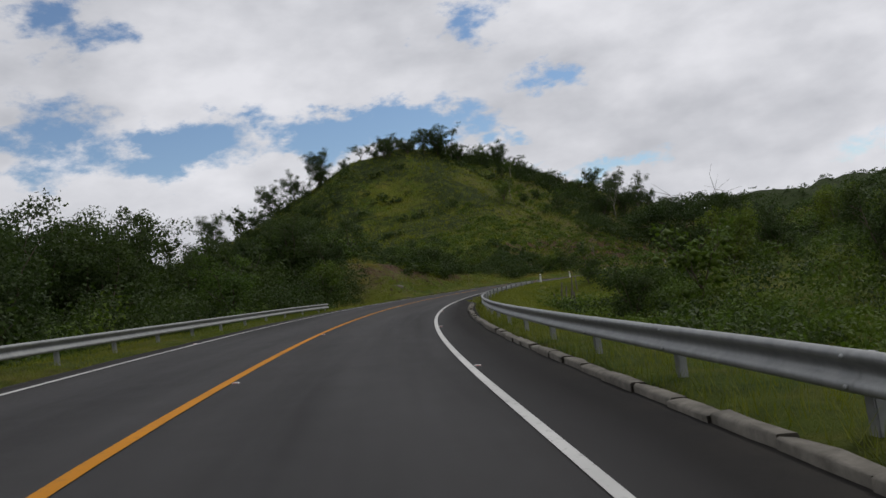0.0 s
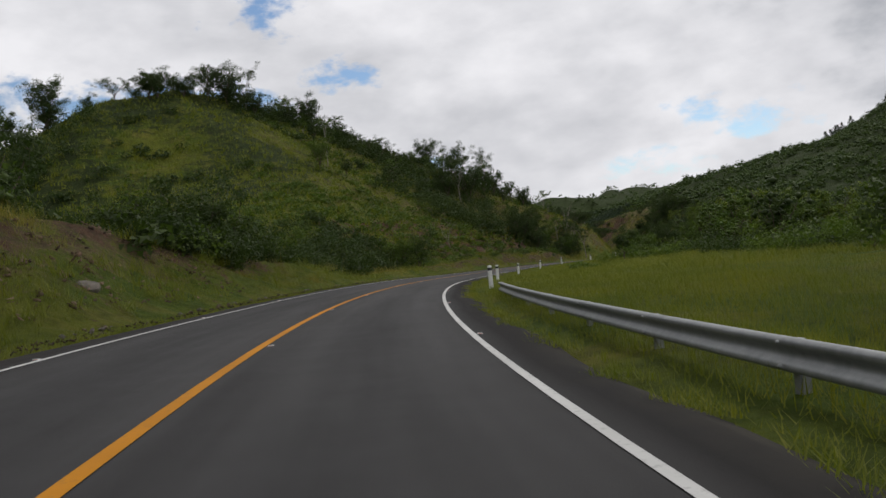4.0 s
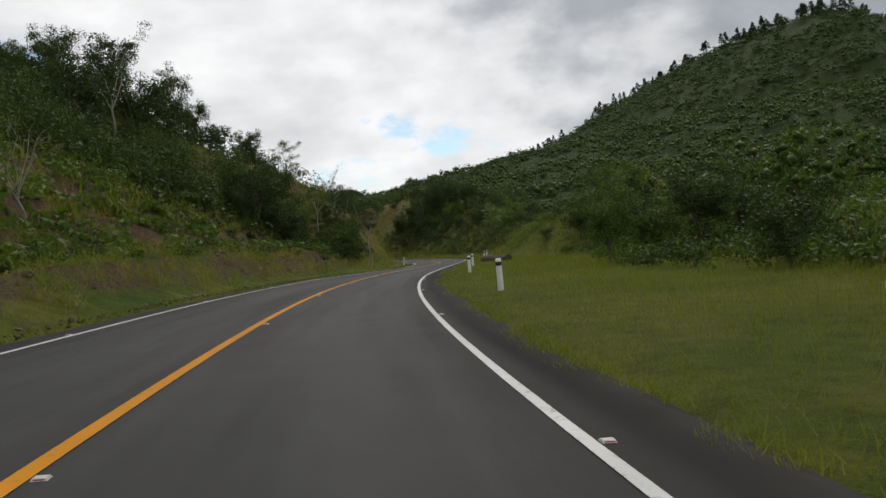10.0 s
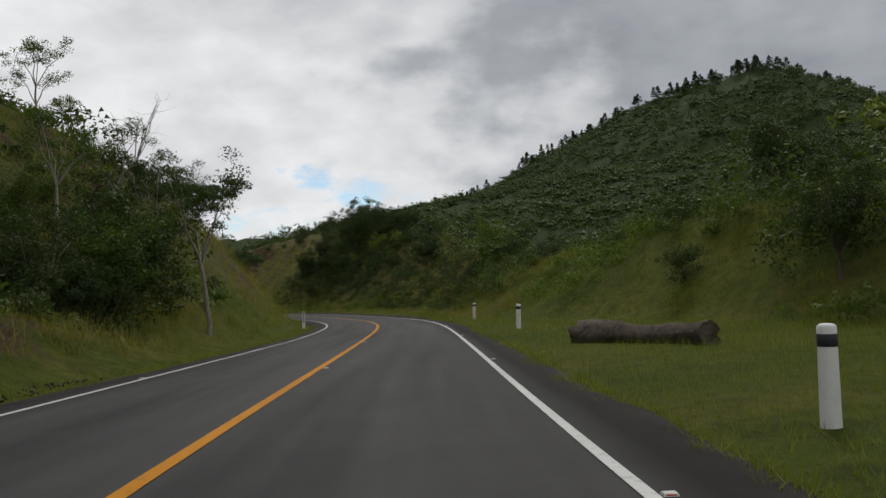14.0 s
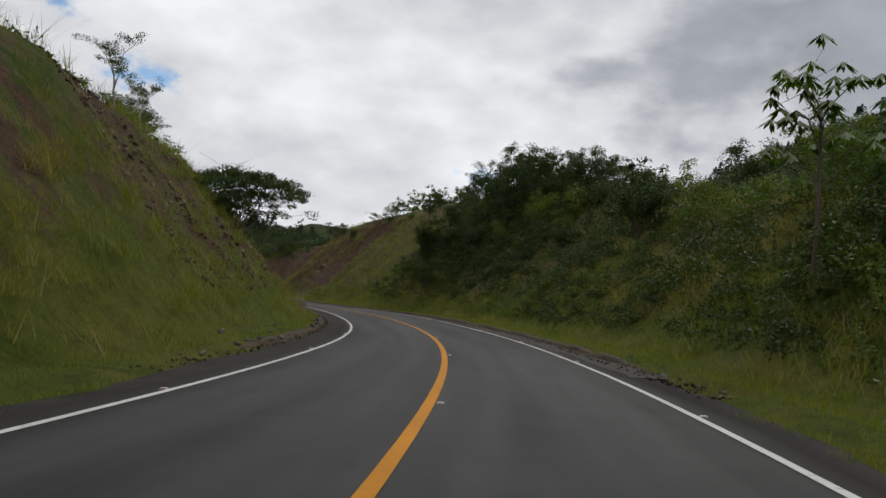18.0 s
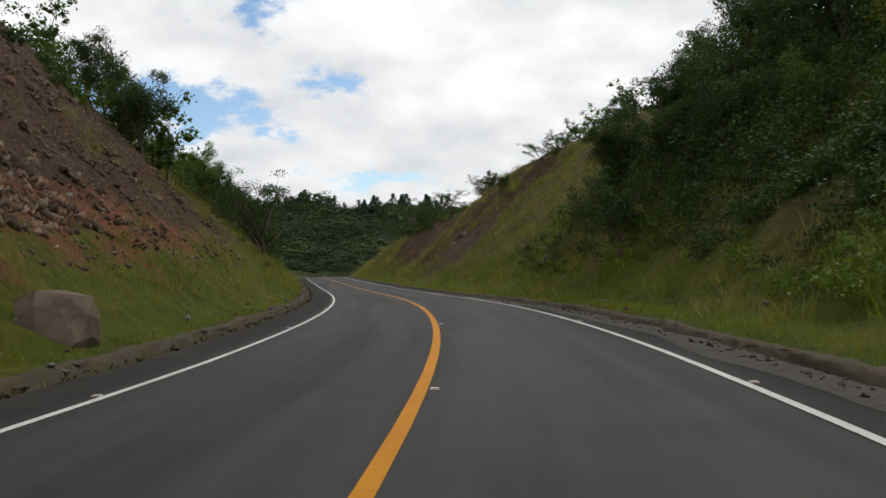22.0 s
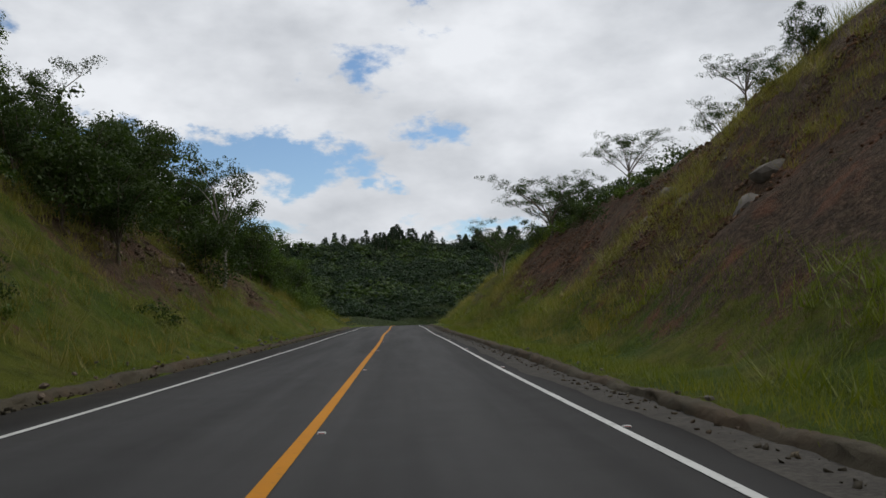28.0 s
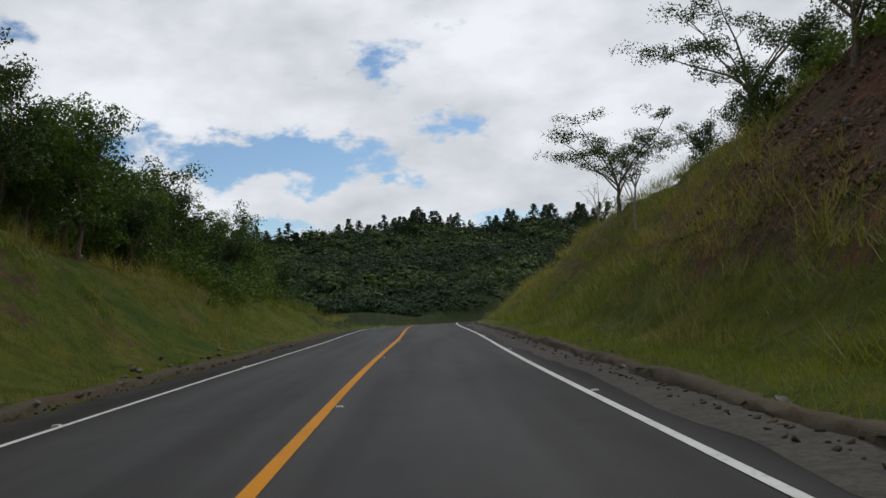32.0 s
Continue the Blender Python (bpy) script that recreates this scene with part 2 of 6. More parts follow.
def ground_material():
    m, nt, b = material("grass_and_earth", 0.95, 0, 0.1)
    n1, n2, n3, n4 = noise_tex(nt, 0.09, 4), noise_tex(nt, 0.6, 5), noise_tex(nt, 4, 5, 0.7), noise_tex(nt, 22, 4, 0.7)
    grass = ramp_of(nt, n2, [(0.3, (0.052, 0.088, 0.009)), (0.55, (0.082, 0.122, 0.012)), (0.75, (0.13, 0.152, 0.019))])
    grass = mixed(nt, fit_range(nt, n1, 0.42, 0.6, 0, 0.75), grass, (0.142, 0.152, 0.018))
    grass = mixed(nt, fit_range(nt, noise_tex(nt, 0.33, 5, 0.65), 0.5, 0.66, 0, 0.6), grass, (0.2, 0.17, 0.036))
    dry = ramp_of(nt, n3, [(0.3, (0.08, 0.072, 0.026)), (0.6, (0.16, 0.132, 0.052)), (0.8, (0.105, 0.108, 0.031))])
    earth = ramp_of(nt, n3, [(0.25, (0.064, 0.042, 0.027)), (0.5, (0.14, 0.092, 0.06)), (0.75, (0.225, 0.16, 0.108))])
    earth = mixed(nt, fit_range(nt, n2, 0.5, 0.62, 0, 0.6), earth, (0.165, 0.085, 0.054))
    n5 = noise_tex(nt, 8, 7, 0.75)
    earth = mixed(nt, fit_range(nt, n5, 0.4, 0.62, 0.85, 0), earth, mixed(nt, 1.0, earth, (0.42, 0.4, 0.38), "MULTIPLY"))
    earth = mixed(nt, fit_range(nt, maths(nt, "ADD", attribute(nt, "red"), fit_range(nt, n2, 0.3, 0.7, -0.4, 0.4)), 0.3, 0.75, 0, 0.9), earth, mixed(nt, n5, (0.13, 0.045, 0.022), (0.38, 0.165, 0.085)))
    wood = ramp_of(nt, n3, [(0.3, (0.01914, 0.03132, 0.0087)), (0.7, (0.0435, 0.06264, 0.01566))])
    jag = fit_range(nt, n3, 0.3, 0.7, -0.3, 0.3)
    jag2 = fit_range(nt, n2, 0.3, 0.7, -0.35, 0.35)
    jag = maths(nt, "ADD", jag, jag2)

    def mask(name):
        return fit_range(nt, maths(nt, "ADD", attribute(nt, name), jag), 0.35, 0.65)
    col = mixed(nt, mask("dry"), grass, dry)
    col = mixed(nt, mask("wood"), col, wood)
    col = mixed(nt, mask("bare"), col, earth)
    col = mixed(nt, fit_range(nt, n4, 0.3, 0.7, 0, 0.5), col, mixed(nt, 1.0, col, (0.45, 0.45, 0.42), "MULTIPLY"))
    # Noise darkens the colour, standing in for shading among grass tufts.
    n6 = noise_tex(nt, 1.7, 7, 0.72)
    col = mixed(nt, fit_range(nt, n6, 0.38, 0.56, 0.75, 0), col, mixed(nt, 1.0, col, (0.5, 0.55, 0.5), "MULTIPLY"))
    nt.links.new(col, b.inputs["Base Color"])
    bump(nt, b, maths(nt, "ADD", maths(nt, "ADD", n3, n4), n5), 0.9, 0.16)
    return m


def leaf_material(name, dark, light, accent, vary=0.5, spec=0.2):
    m, nt, b = material(name, 0.65, 0, spec)
    clump, patch = noise_tex(nt, 1.1, 3, 0.6), noise_tex(nt, 0.3, 3, 0.5)
    tone = maths(nt, "ADD", maths(nt, "MULTIPLY", island(nt), 0.45), fit_range(nt, clump, 0.3, 0.7, 0.0, 0.55))
    col = mixed(nt, tone, dark, light)
    col = mixed(nt, fit_range(nt, object_random(nt), 0, 1, 0, vary), col, accent)
    col = mixed(nt, fit_range(nt, patch, 0.38, 0.66, 0, 0.6), col, mixed(nt, 1.0, col, (1.6, 1.32, 0.8), "MULTIPLY"))
    nt.links.new(col, b.inputs["Base Color"])
    tr, add = nt.nodes.new("ShaderNodeBsdfTranslucent"), nt.nodes.new("ShaderNodeMixShader")
    nt.links.new(mixed(nt, 1.0, col, (1.3, 1.5, 0.7), "MULTIPLY"), tr.inputs["Color"])
    add.inputs[0].default_value = 0.28
    nt.links.new(b.outputs[0], add.inputs[1])
    nt.links.new(tr.outputs[0], add.inputs[2])
    nt.links.new(add.outputs[0], nt.nodes["Material Output"].inputs["Surface"])
    return m


def mottled(name, a, c, scale, rough=0.85, metal=0.0, relief=0.4, depth=0.02, spec=0.3, stretch=None):
    m, nt, b = material(name, rough, metal, spec)
    n, n2 = noise_tex(nt, scale, 6, 0.65, "Object", stretch), noise_tex(nt, scale * 0.17, 3)
    f = maths(nt, "ADD", maths(nt, "MULTIPLY", n, 0.65), maths(nt, "MULTIPLY", n2, 0.35))
    col = ramp_of(nt, f, [(0.35, a), (0.65, c)])
    col = mixed(nt, fit_range(nt, object_random(nt), 0, 1, 0, 0.35), col, mixed(nt, 1.0, col, (0.7, 0.7, 0.7), "MULTIPLY"))
    nt.links.new(col, b.inputs["Base Color"])
    bump(nt, b, n, relief, depth)
    return m


def rock_material(name, dark, light):
    """Broken rock: every fragment its own tone, stained by a coarse and a fine noise."""
    m, nt, b = material(name, 0.95, 0, 0.12)
    n, big = noise_tex(nt, 5, 6, 0.7), noise_tex(nt, 0.5, 3)
    col = mixed(nt, maths(nt, "POWER", island(nt), 1.6), dark, light)
    col = mixed(nt, fit_range(nt, n, 0.35, 0.7, 0, 0.55), col, mixed(nt, 1.0, col, (0.5, 0.47, 0.45), "MULTIPLY"))
    col = mixed(nt, fit_range(nt, big, 0.45, 0.65, 0, 0.5), col, mixed(nt, 1.0, col, (1.25, 0.9, 0.75), "MULTIPLY"))
    nt.links.new(col, b.inputs["Base Color"])
    bump(nt, b, n, 0.8, 0.05)
    return m


ASPHALT, GROUND = asphalt_material(), ground_material()
WHITE_PAINT, ORANGE_PAINT = paint_material("white_road_paint", (0.52, 0.52, 0.5), 0.7), paint_material("orange_road_paint", (0.47, 0.19, 0.002), 0.4)
LEAF_DARK = leaf_material("dark_leaves", (0.018, 0.033, 0.0085), (0.041, 0.067, 0.015), (0.028, 0.046, 0.014))
LEAF_MID = leaf_material("green_leaves", (0.02926, 0.05456, 0.00887), (0.0627, 0.11, 0.01647), (0.07524, 0.1056, 0.01901))
LEAF_LIGHT = leaf_material("yellow_green_leaves", (0.05016, 0.0836, 0.0114), (0.1045, 0.1452, 0.02218), (0.1087, 0.1232, 0.01901))
# Blue-green needles; blue in these two colours also stands in for distance haze.
LEAF_PINE = leaf_material("pine_needles", (0.0145, 0.0275, 0.0155), (0.029, 0.05, 0.0255), (0.02, 0.039, 0.022), 0.4)
LEAF_FAR_HAZED = leaf_material("far_hazed_leaves", (0.025, 0.046, 0.0145), (0.05, 0.08, 0.022), (0.042, 0.068, 0.022))
GRASS_LEAF = leaf_material("grass_blades", (0.074, 0.104, 0.011), (0.138, 0.156, 0.019), (0.14, 0.146, 0.022))
DRY_LEAF = leaf_material("dry_grass_blades", (0.11, 0.108, 0.026), (0.195, 0.17, 0.05), (0.17, 0.16, 0.042))
BARK = mottled("bark", (0.06, 0.048, 0.036), (0.16, 0.13, 0.10), 9, 0.95, 0, 0.8, 0.03, 0.1, (1, 1, 0.25))
PALE_BARK = mottled("pale_bark", (0.16, 0.14, 0.12), (0.32, 0.29, 0.25), 9, 0.95, 0, 0.6, 0.02, 0.1)
ROCK = mottled("broken_rock", (0.06, 0.045, 0.035), (0.21, 0.16, 0.12), 3, 0.95, 0, 0.9, 0.06, 0.15)
RED_ROCK = mottled("red_earth_rock", (0.062, 0.032, 0.025), (0.16, 0.09, 0.065), 3, 0.95, 0, 0.9, 0.06, 0.12)
GREY_ROCK = mottled("grey_rock", (0.075, 0.066, 0.056), (0.2, 0.176, 0.15), 4, 0.92, 0, 0.8, 0.05, 0.2)
ROCK_FACE = rock_material("rock_face", (0.06, 0.044, 0.034), (0.24, 0.18, 0.135))
RED_FACE = rock_material("red_rock_face", (0.06, 0.036, 0.022), (0.205, 0.128, 0.08))
EDGE_EARTH = rock_material("eroded_earth_edge", (0.035, 0.03, 0.021), (0.105, 0.09, 0.062))
STEEL = mottled("galvanised_steel", (0.2, 0.208, 0.208), (0.31, 0.318, 0.31), 6, 0.5, 0.6, 0.1, 0.004, 0.5)
CONCRETE = mottled("weathered_concrete", (0.07, 0.065, 0.053), (0.19, 0.175, 0.15), 5, 0.93, 0, 0.6, 0.02, 0.2)
POST_WHITE = mottled("white_post_paint", (0.6, 0.6, 0.57), (0.76, 0.76, 0.73), 5, 0.7, 0, 0.25, 0.006, 0.3)
POST_BLACK = mottled("black_post_paint", (0.018, 0.019, 0.022), (0.04, 0.042, 0.046), 8, 0.7, 0, 0.2, 0.004, 0.3)
DRIFT_WOOD = mottled("weathered_log", (0.035, 0.028, 0.022), (0.14, 0.115, 0.09), 7, 0.95, 0, 0.9, 0.04, 0.1, (0.2, 1, 1))
REFLECTOR = mottled("reflector_plastic", (0.36, 0.36, 0.34), (0.52, 0.51, 0.48), 20, 0.4, 0, 0.1, 0.002, 0.5)
REFLECTOR_RED = mottled("red_reflector", (0.4, 0.02, 0.02), (0.55, 0.05, 0.04), 20, 0.3, 0, 0.1, 0.002, 0.5)
GRAVEL = mottled("dirty_gravel", (0.03, 0.027, 0.024), (0.075, 0.068, 0.058), 14, 0.95, 0, 0.7, 0.02, 0.15)
OLD_WOOD = mottled("grey_fence_wood", (0.08, 0.07, 0.06), (0.2, 0.18, 0.15), 10, 0.95, 0, 0.6, 0.02, 0.1)
PAPER = mottled("white_litter", (0.36, 0.36, 0.34), (0.55, 0.55, 0.52), 12, 0.8, 0, 0.3, 0.01, 0.3)
NEW_ASPHALT = mottled("fresh_asphalt", (0.008, 0.008, 0.0085), (0.0145, 0.0145, 0.015), 20, 0.8, 0, 0.35, 0.01, 0.35)

# ---- the plan ----
LOW_RIGHT = [(-20, -1.6), (60, -1.6), (95, -0.35), (240, -0.2), (270, 0.2), (700, 0)]
LOW_LEFT = [(-20, -1.6), (45, -1.2), (70, 0.1), (510, 0.3), (530, 1.0), (560, 1.0), (600, 0.6), (700, 0.6)]
VERGE_RIGHT = [(-20, 7.5), (90, 7.5), (110, 30), (230, 22), (262, 8), (300, 7), (700, 7)]
VERGE_LEFT = [(-20, 7.2), (50, 7.2), (70, 5.8), (150, 5.6), (240, 5.8), (300, 6.6), (360, 6.4), (700, 6.2)]
CUT_RIGHT = [(-20, 0.5), (110, 0.4), (240, 0.5), (280, 0.75), (320, 0.8), (430, 1.0), (700, 0.9)]
CUT_LEFT = [(-20, 0.5), (60, 0.7), (100, 0.6), (150, 0.5), (230, 0.6), (254, 0.62), (272, 1.25), (330, 1.15), (370, 1.0), (420, 0.9), (700, 0.8)]
BARE_RIGHT = [(-20, 0), (380, 0), (402, 0.25), (412, 0.95), (458, 1.0), (470, 0.5), (482, 0.1), (700, 0.1)]
BARE_LEFT = [(-20, 0), (85, 0.0), (95, 0.5), (112, 0.6), (128, 0.55), (140, 0.1), (160, 0.3), (172, 0.5), (185, 0.65), (215, 0.9), (240, 0.9), (247, 0.3), (280, 0.35), (310, 0.45), (335, 0.9), (378, 1.0), (395, 0.5), (410, 0.3), (424, 0.2), (429, 0.9), (438, 0.9), (443, 0.2), (452, 0.2), (455, 0.6), (460, 0.6), (466, 0.1), (500, 0.2), (524, 0.2), (528, 0.75), (540, 0.75), (546, 0.1), (700, 0.1)]
DRY_RIGHT = [(-20, 0), (270, 0.1), (320, 0.6), (400, 0.75), (460, 0.6), (700, 0.5)]
DRY_LEFT = [(-20, 0), (80, 0.1), (92, 0.7), (112, 0.7), (124, 0.5), (138, 0.0), (165, 0.2), (180, 0.3), (210, 0.55), (300, 0.55), (400, 0.4), (700, 0.3)]
SHELF_LEFT = [(-20, 0), (140, 0), (160, 0.7), (174, 0.9), (190, 1.4), (205, 2.0), (228, 2.6), (238, 2.5), (246, 1.0), (252, 0), (700, 0)]
RIDGES = [
    # the grassy hill beside the first bends
    ([(-75, 210, 5), (-30, 234, 17.5), (-6, 242, 30.5), (10, 248, 39), (27, 252, 42.5), (50, 262, 35), (64, 256, 27), (94, 266, 17), (106, 255, 9)], 0.62, 0.27, 40, 1.4),
    # earth bank left of the first bend
    ([(-6, 92, 2.0), (4, 104, 5.2), (16, 122, 3.0), (30, 140, 1.5), (50, 172, 3.0), (64, 192, 3.6), (86, 215, 3.2)], 0.55, 0.5, 40, 0.5),
    # the wooded mountain across the valley
    ([(300, 960, 4), (626, 851, 38), (701, 758, 82), (792, 676, 142), (765, 587, 155), (764, 530, 166), (754, 469, 168), (857, 432, 137), (1200, 330, 100)], 0.52, 0.215, 180, 5),
    # far hills that close the valley
    ([(520, 1050, 60), (700, 1150, 72), (950, 1300, 90)], 0.35, 0.3, 40, 7),
    # bank on the outer side of the second bend
    ([(140, 250, 2), (157, 274, 6), (178, 310, 11.6), (197, 345, 13.6), (203, 366, 12.4), (201, 390, 6.6), (197, 410, 5.4), (196, 435, 5), (200, 455, 0), (205, 470, -4)], 0.35, 0.35, 40, 1.0),
    # bank on the inner side of the second bend
    ([(93, 252, 4), (118, 274, 8), (131, 290, 6.5), (137, 303, 8.5), (145, 327, 12.5), (149, 345, 13), (153, 365, 9), (158, 388, 6), (162, 410, 3.5), (165, 455, 2)], 0.4, 0.4, 40, 1.0),
    # wooded hill at the end of the view
    ([(60, 760, 20), (150, 745, 25), (228, 735, 30), (270, 745, 34), (340, 690, 25)], 0.3, 0.2, 40, 3),
]

# The road's line: bends (per mille per metre, left is positive) every 20 m, grades and crossfalls (per cent) every 40 m.
S_FIRST, S_LAST, HEADING = -20, 620, 0.00599
BENDS = [0.6848, -0.9412, -2.5701, -3.9173, -5.0541, -4.0619, -3.8824, -3.4925, -4.3596, -2.5536, -3.1833, -3.3839, -2.5631, 0.1713, 1.2679, 4.7012, 4.5974, 5.2918, 5.6754, 4.6599, 1.3751, 0.8635, -0.4556, 0.9638, -1.6627, 1.9688, -3.0, -6.0, -8.0, -9.0, -9.0, -8.0, -6.0, -4.0]
LIFT = 0.000
GRADES = [12.9891, -0.0399, -0.0036, -0.6397, -1.6738, -1.248, -1.8553, -1.8324, -1.6311, -0.2028, -0.7571, 0.5117, 0.6364, 0.6, -3.0, -5.0, -5.0]
BANKS = [7.264, 7.264, 6.215, 3.418, 5.821, 2.604, 1.474, -3.409, -1.265, -1.595, 1.149, 0.458, -0.617, -0.905, -0.095, -0.001, -0.0]


# ---- mesh helpers ----
def mesh_of(name, verts, faces, mats, index=None, smooth=False):
    """A mesh from arrays of places and of faces that all have the same number of corners."""
    me = bpy.data.meshes.new(name)
    verts, faces = np.asarray(verts, np.float32).reshape(-1, 3), np.asarray(faces, np.int32)
    n, k = faces.shape
    me.vertices.add(len(verts))
    me.vertices.foreach_set("co", verts.ravel())
    me.loops.add(n * k)
    me.loops.foreach_set("vertex_index", faces.ravel())
    me.polygons.add(n)
    me.polygons.foreach_set("loop_start", np.arange(0, n * k, k, dtype=np.int32))
    me.polygons.foreach_set("loop_total", np.full(n, k, np.int32))
    for m in mats if isinstance(mats, (list, tuple)) else [mats]:
        me.materials.append(m)
    if index is not None:
        me.polygons.foreach_set("material_index", np.asarray(index, np.int32))
    if smooth:
        me.polygons.foreach_set("use_smooth", np.ones(n, bool))
    me.update(calc_edges=True)
    return me


def part(name, me, parent, label="", m=None):
    ob = new(name, me)
    ob.parent = parent
    if m is not None:
        ob.matrix_basis = m
    if label:
        ob["label"] = label
    return ob


def finish(bm, name, mats, smooth=False):
    me = bpy.data.meshes.new(name)
    bm.to_mesh(me)
    bm.free()
    for m in mats if isinstance(mats, (list, tuple)) else [mats]:
        me.materials.append(m)
    if smooth:
        me.polygons.foreach_set("use_smooth", np.ones(len(me.polygons), bool))
    return me


def hash01(i, j, seed):
    v = np.sin(i * 127.1 + j * 311.7 + seed * 74.7) * 43758.5453
    return v - np.floor(v)


def lattice(x, y, seed):
    i, j = np.floor(x), np.floor(y)
    u, v = x - i, y - j
    u, v = u * u * (3 - 2 * u), v * v * (3 - 2 * v)
    a = hash01(i, j, seed) * (1 - u) + hash01(i + 1, j, seed) * u
    b = hash01(i, j + 1, seed) * (1 - u) + hash01(i + 1, j + 1, seed) * u
    return a * (1 - v) + b * v - 0.5


def rough_field(x, y, size, seed, octaves=3):
    out, amp = 0, 1.0
    for o in range(octaves):
        out = out + amp * lattice(x / size * 2**o, y / size * 2**o, seed + o)
        amp *= 0.5
    return out


# ---- the road's line ----
S_STEP = 2.0
ROAD_S = np.arange(S_FIRST, S_LAST + 1, S_STEP)


def road_line():
    bend = np.interp(ROAD_S, S_FIRST + 20 * np.arange(len(BENDS)), BENDS) * 1e-3
    rise = np.interp(ROAD_S, S_FIRST + 40 * np.arange(len(GRADES)), GRADES) * 1e-2
    bank = np.interp(ROAD_S, S_FIRST + 40 * np.arange(len(BANKS)), BANKS) * 1e-2

    def total(v):
        return np.r_[0, np.cumsum((v[1:] + v[:-1]) / 2 * S_STEP)]
    zero = int(-S_FIRST / S_STEP)
    head = total(bend)
    head = head - head[zero] + HEADING
    line = np.stack([total(-np.sin(head)), total(np.cos(head)), total(rise)], 1)
    line = line - line[zero]
    line[:, 2] += LIFT
    return line, head, bank


ROAD_C, ROAD_H, ROAD_B = road_line()
ROAD_R = np.stack([np.cos(ROAD_H), np.sin(ROAD_H), -ROAD_B], 1)


def at_road(s, u, lift=0.0):
    """The place at s metres along the road and u metres to the right of its orange line."""
    s = np.asarray(s, float)
    q = np.stack([np.interp(s, ROAD_S, ROAD_C[:, i] ) for i in range(3)], -1)
    r = np.stack([np.interp(s, ROAD_S, ROAD_R[:, i]) for i in range(3)], -1)
    p = q + r * np.asarray(u, float)[..., None]
    p[..., 2] += lift
    return p


def road_turn(s):
    return math.degrees(float(np.interp(s, ROAD_S, ROAD_H)))


def by_road(x, y):
    """Along and across: the nearest s and the offset u to the right, for arrays of places."""
    x, y = np.ravel(x).astype(float), np.ravel(y).astype(float)
    s, u = np.empty_like(x), np.empty_like(x)
    for a in range(0, len(x), 20000):
        X, Y = x[a:a + 20000], y[a:a + 20000]
        d = (X[:, None] - ROAD_C[None, ::3, 0]) ** 2 + (Y[:, None] - ROAD_C[None, ::3, 1]) ** 2
        j = np.argmin(d, 1) * 3
        for _ in range(2):
            dx, dy = X - ROAD_C[j, 0], Y - ROAD_C[j, 1]
            along = -dx * np.sin(ROAD_H[j]) + dy * np.cos(ROAD_H[j])
            j = np.clip(j + np.round(np.clip(along, -20, 20) / S_STEP).astype(int), 0, len(ROAD_S) - 1)
        dx, dy = X - ROAD_C[j, 0], Y - ROAD_C[j, 1]
        along = -dx * np.sin(ROAD_H[j]) + dy * np.cos(ROAD_H[j])
        s[a:a + 20000] = ROAD_S[j] + np.clip(along, -S_STEP, S_STEP)
        u[a:a + 20000] = np.sign(dx * np.cos(ROAD_H[j]) + dy * np.sin(ROAD_H[j])) * np.hypot(dx, dy)
        inside = abs(along) < 3
        u[a:a + 20000][inside] = (dx * np.cos(ROAD_H[j]) + dy * np.sin(ROAD_H[j]))[inside]
    return s, u


# ---- the lie of the land ----
# Ridges: a crest as a chain of (x, y, height), and how steeply its flanks fall.
def table(s, rows, column):
    rows = np.asarray(rows, float)
    return np.interp(s, rows[:, 0], rows[:, column])


def natural(x, y, s, u):
    """The land as it would lie without the road."""
    zr = np.interp(s, ROAD_S, ROAD_C[:, 2])
    side = np.where(u > 0, table(s, LOW_RIGHT, 1), table(s, LOW_LEFT, 1))
    z = zr + side + 1.2 * rough_field(x, y, 28, 3)
    far = np.hypot(x - 100, y - 250)
    z = z - np.clip((far - 700) / 400, 0, 1) * 6
    for chain, fall, foot, knee, bumpy in RIDGES:
        best = np.full(x.shape, -1e3)
        for (x0, y0, h0), (x1, y1, h1) in zip(chain[:-1], chain[1:]):
            ux, uy = x1 - x0, y1 - y0
            t = np.clip(((x - x0) * ux + (y - y0) * uy) / (ux * ux + uy * uy), 0, 1)
            d = np.hypot(x - x0 - t * ux, y - y0 - t * uy)
            d = np.sqrt(d * d + 16) - 4
            best = np.maximum(best, h0 + t * (h1 - h0) - fall * d + (fall - foot) * np.clip(d - knee, 0, None))
        best = best + bumpy * rough_field(x, y, 55, 11) * 1.6 + bumpy * rough_field(x, y, 17, 17) * 0.7
        k = 3.0 if bumpy < 6 else 8.0
        z = np.where(abs(z - best) < k, (z + best) / 2 + (z - best) ** 2 / (4 * k) + k / 4, np.maximum(z, best))
    return z


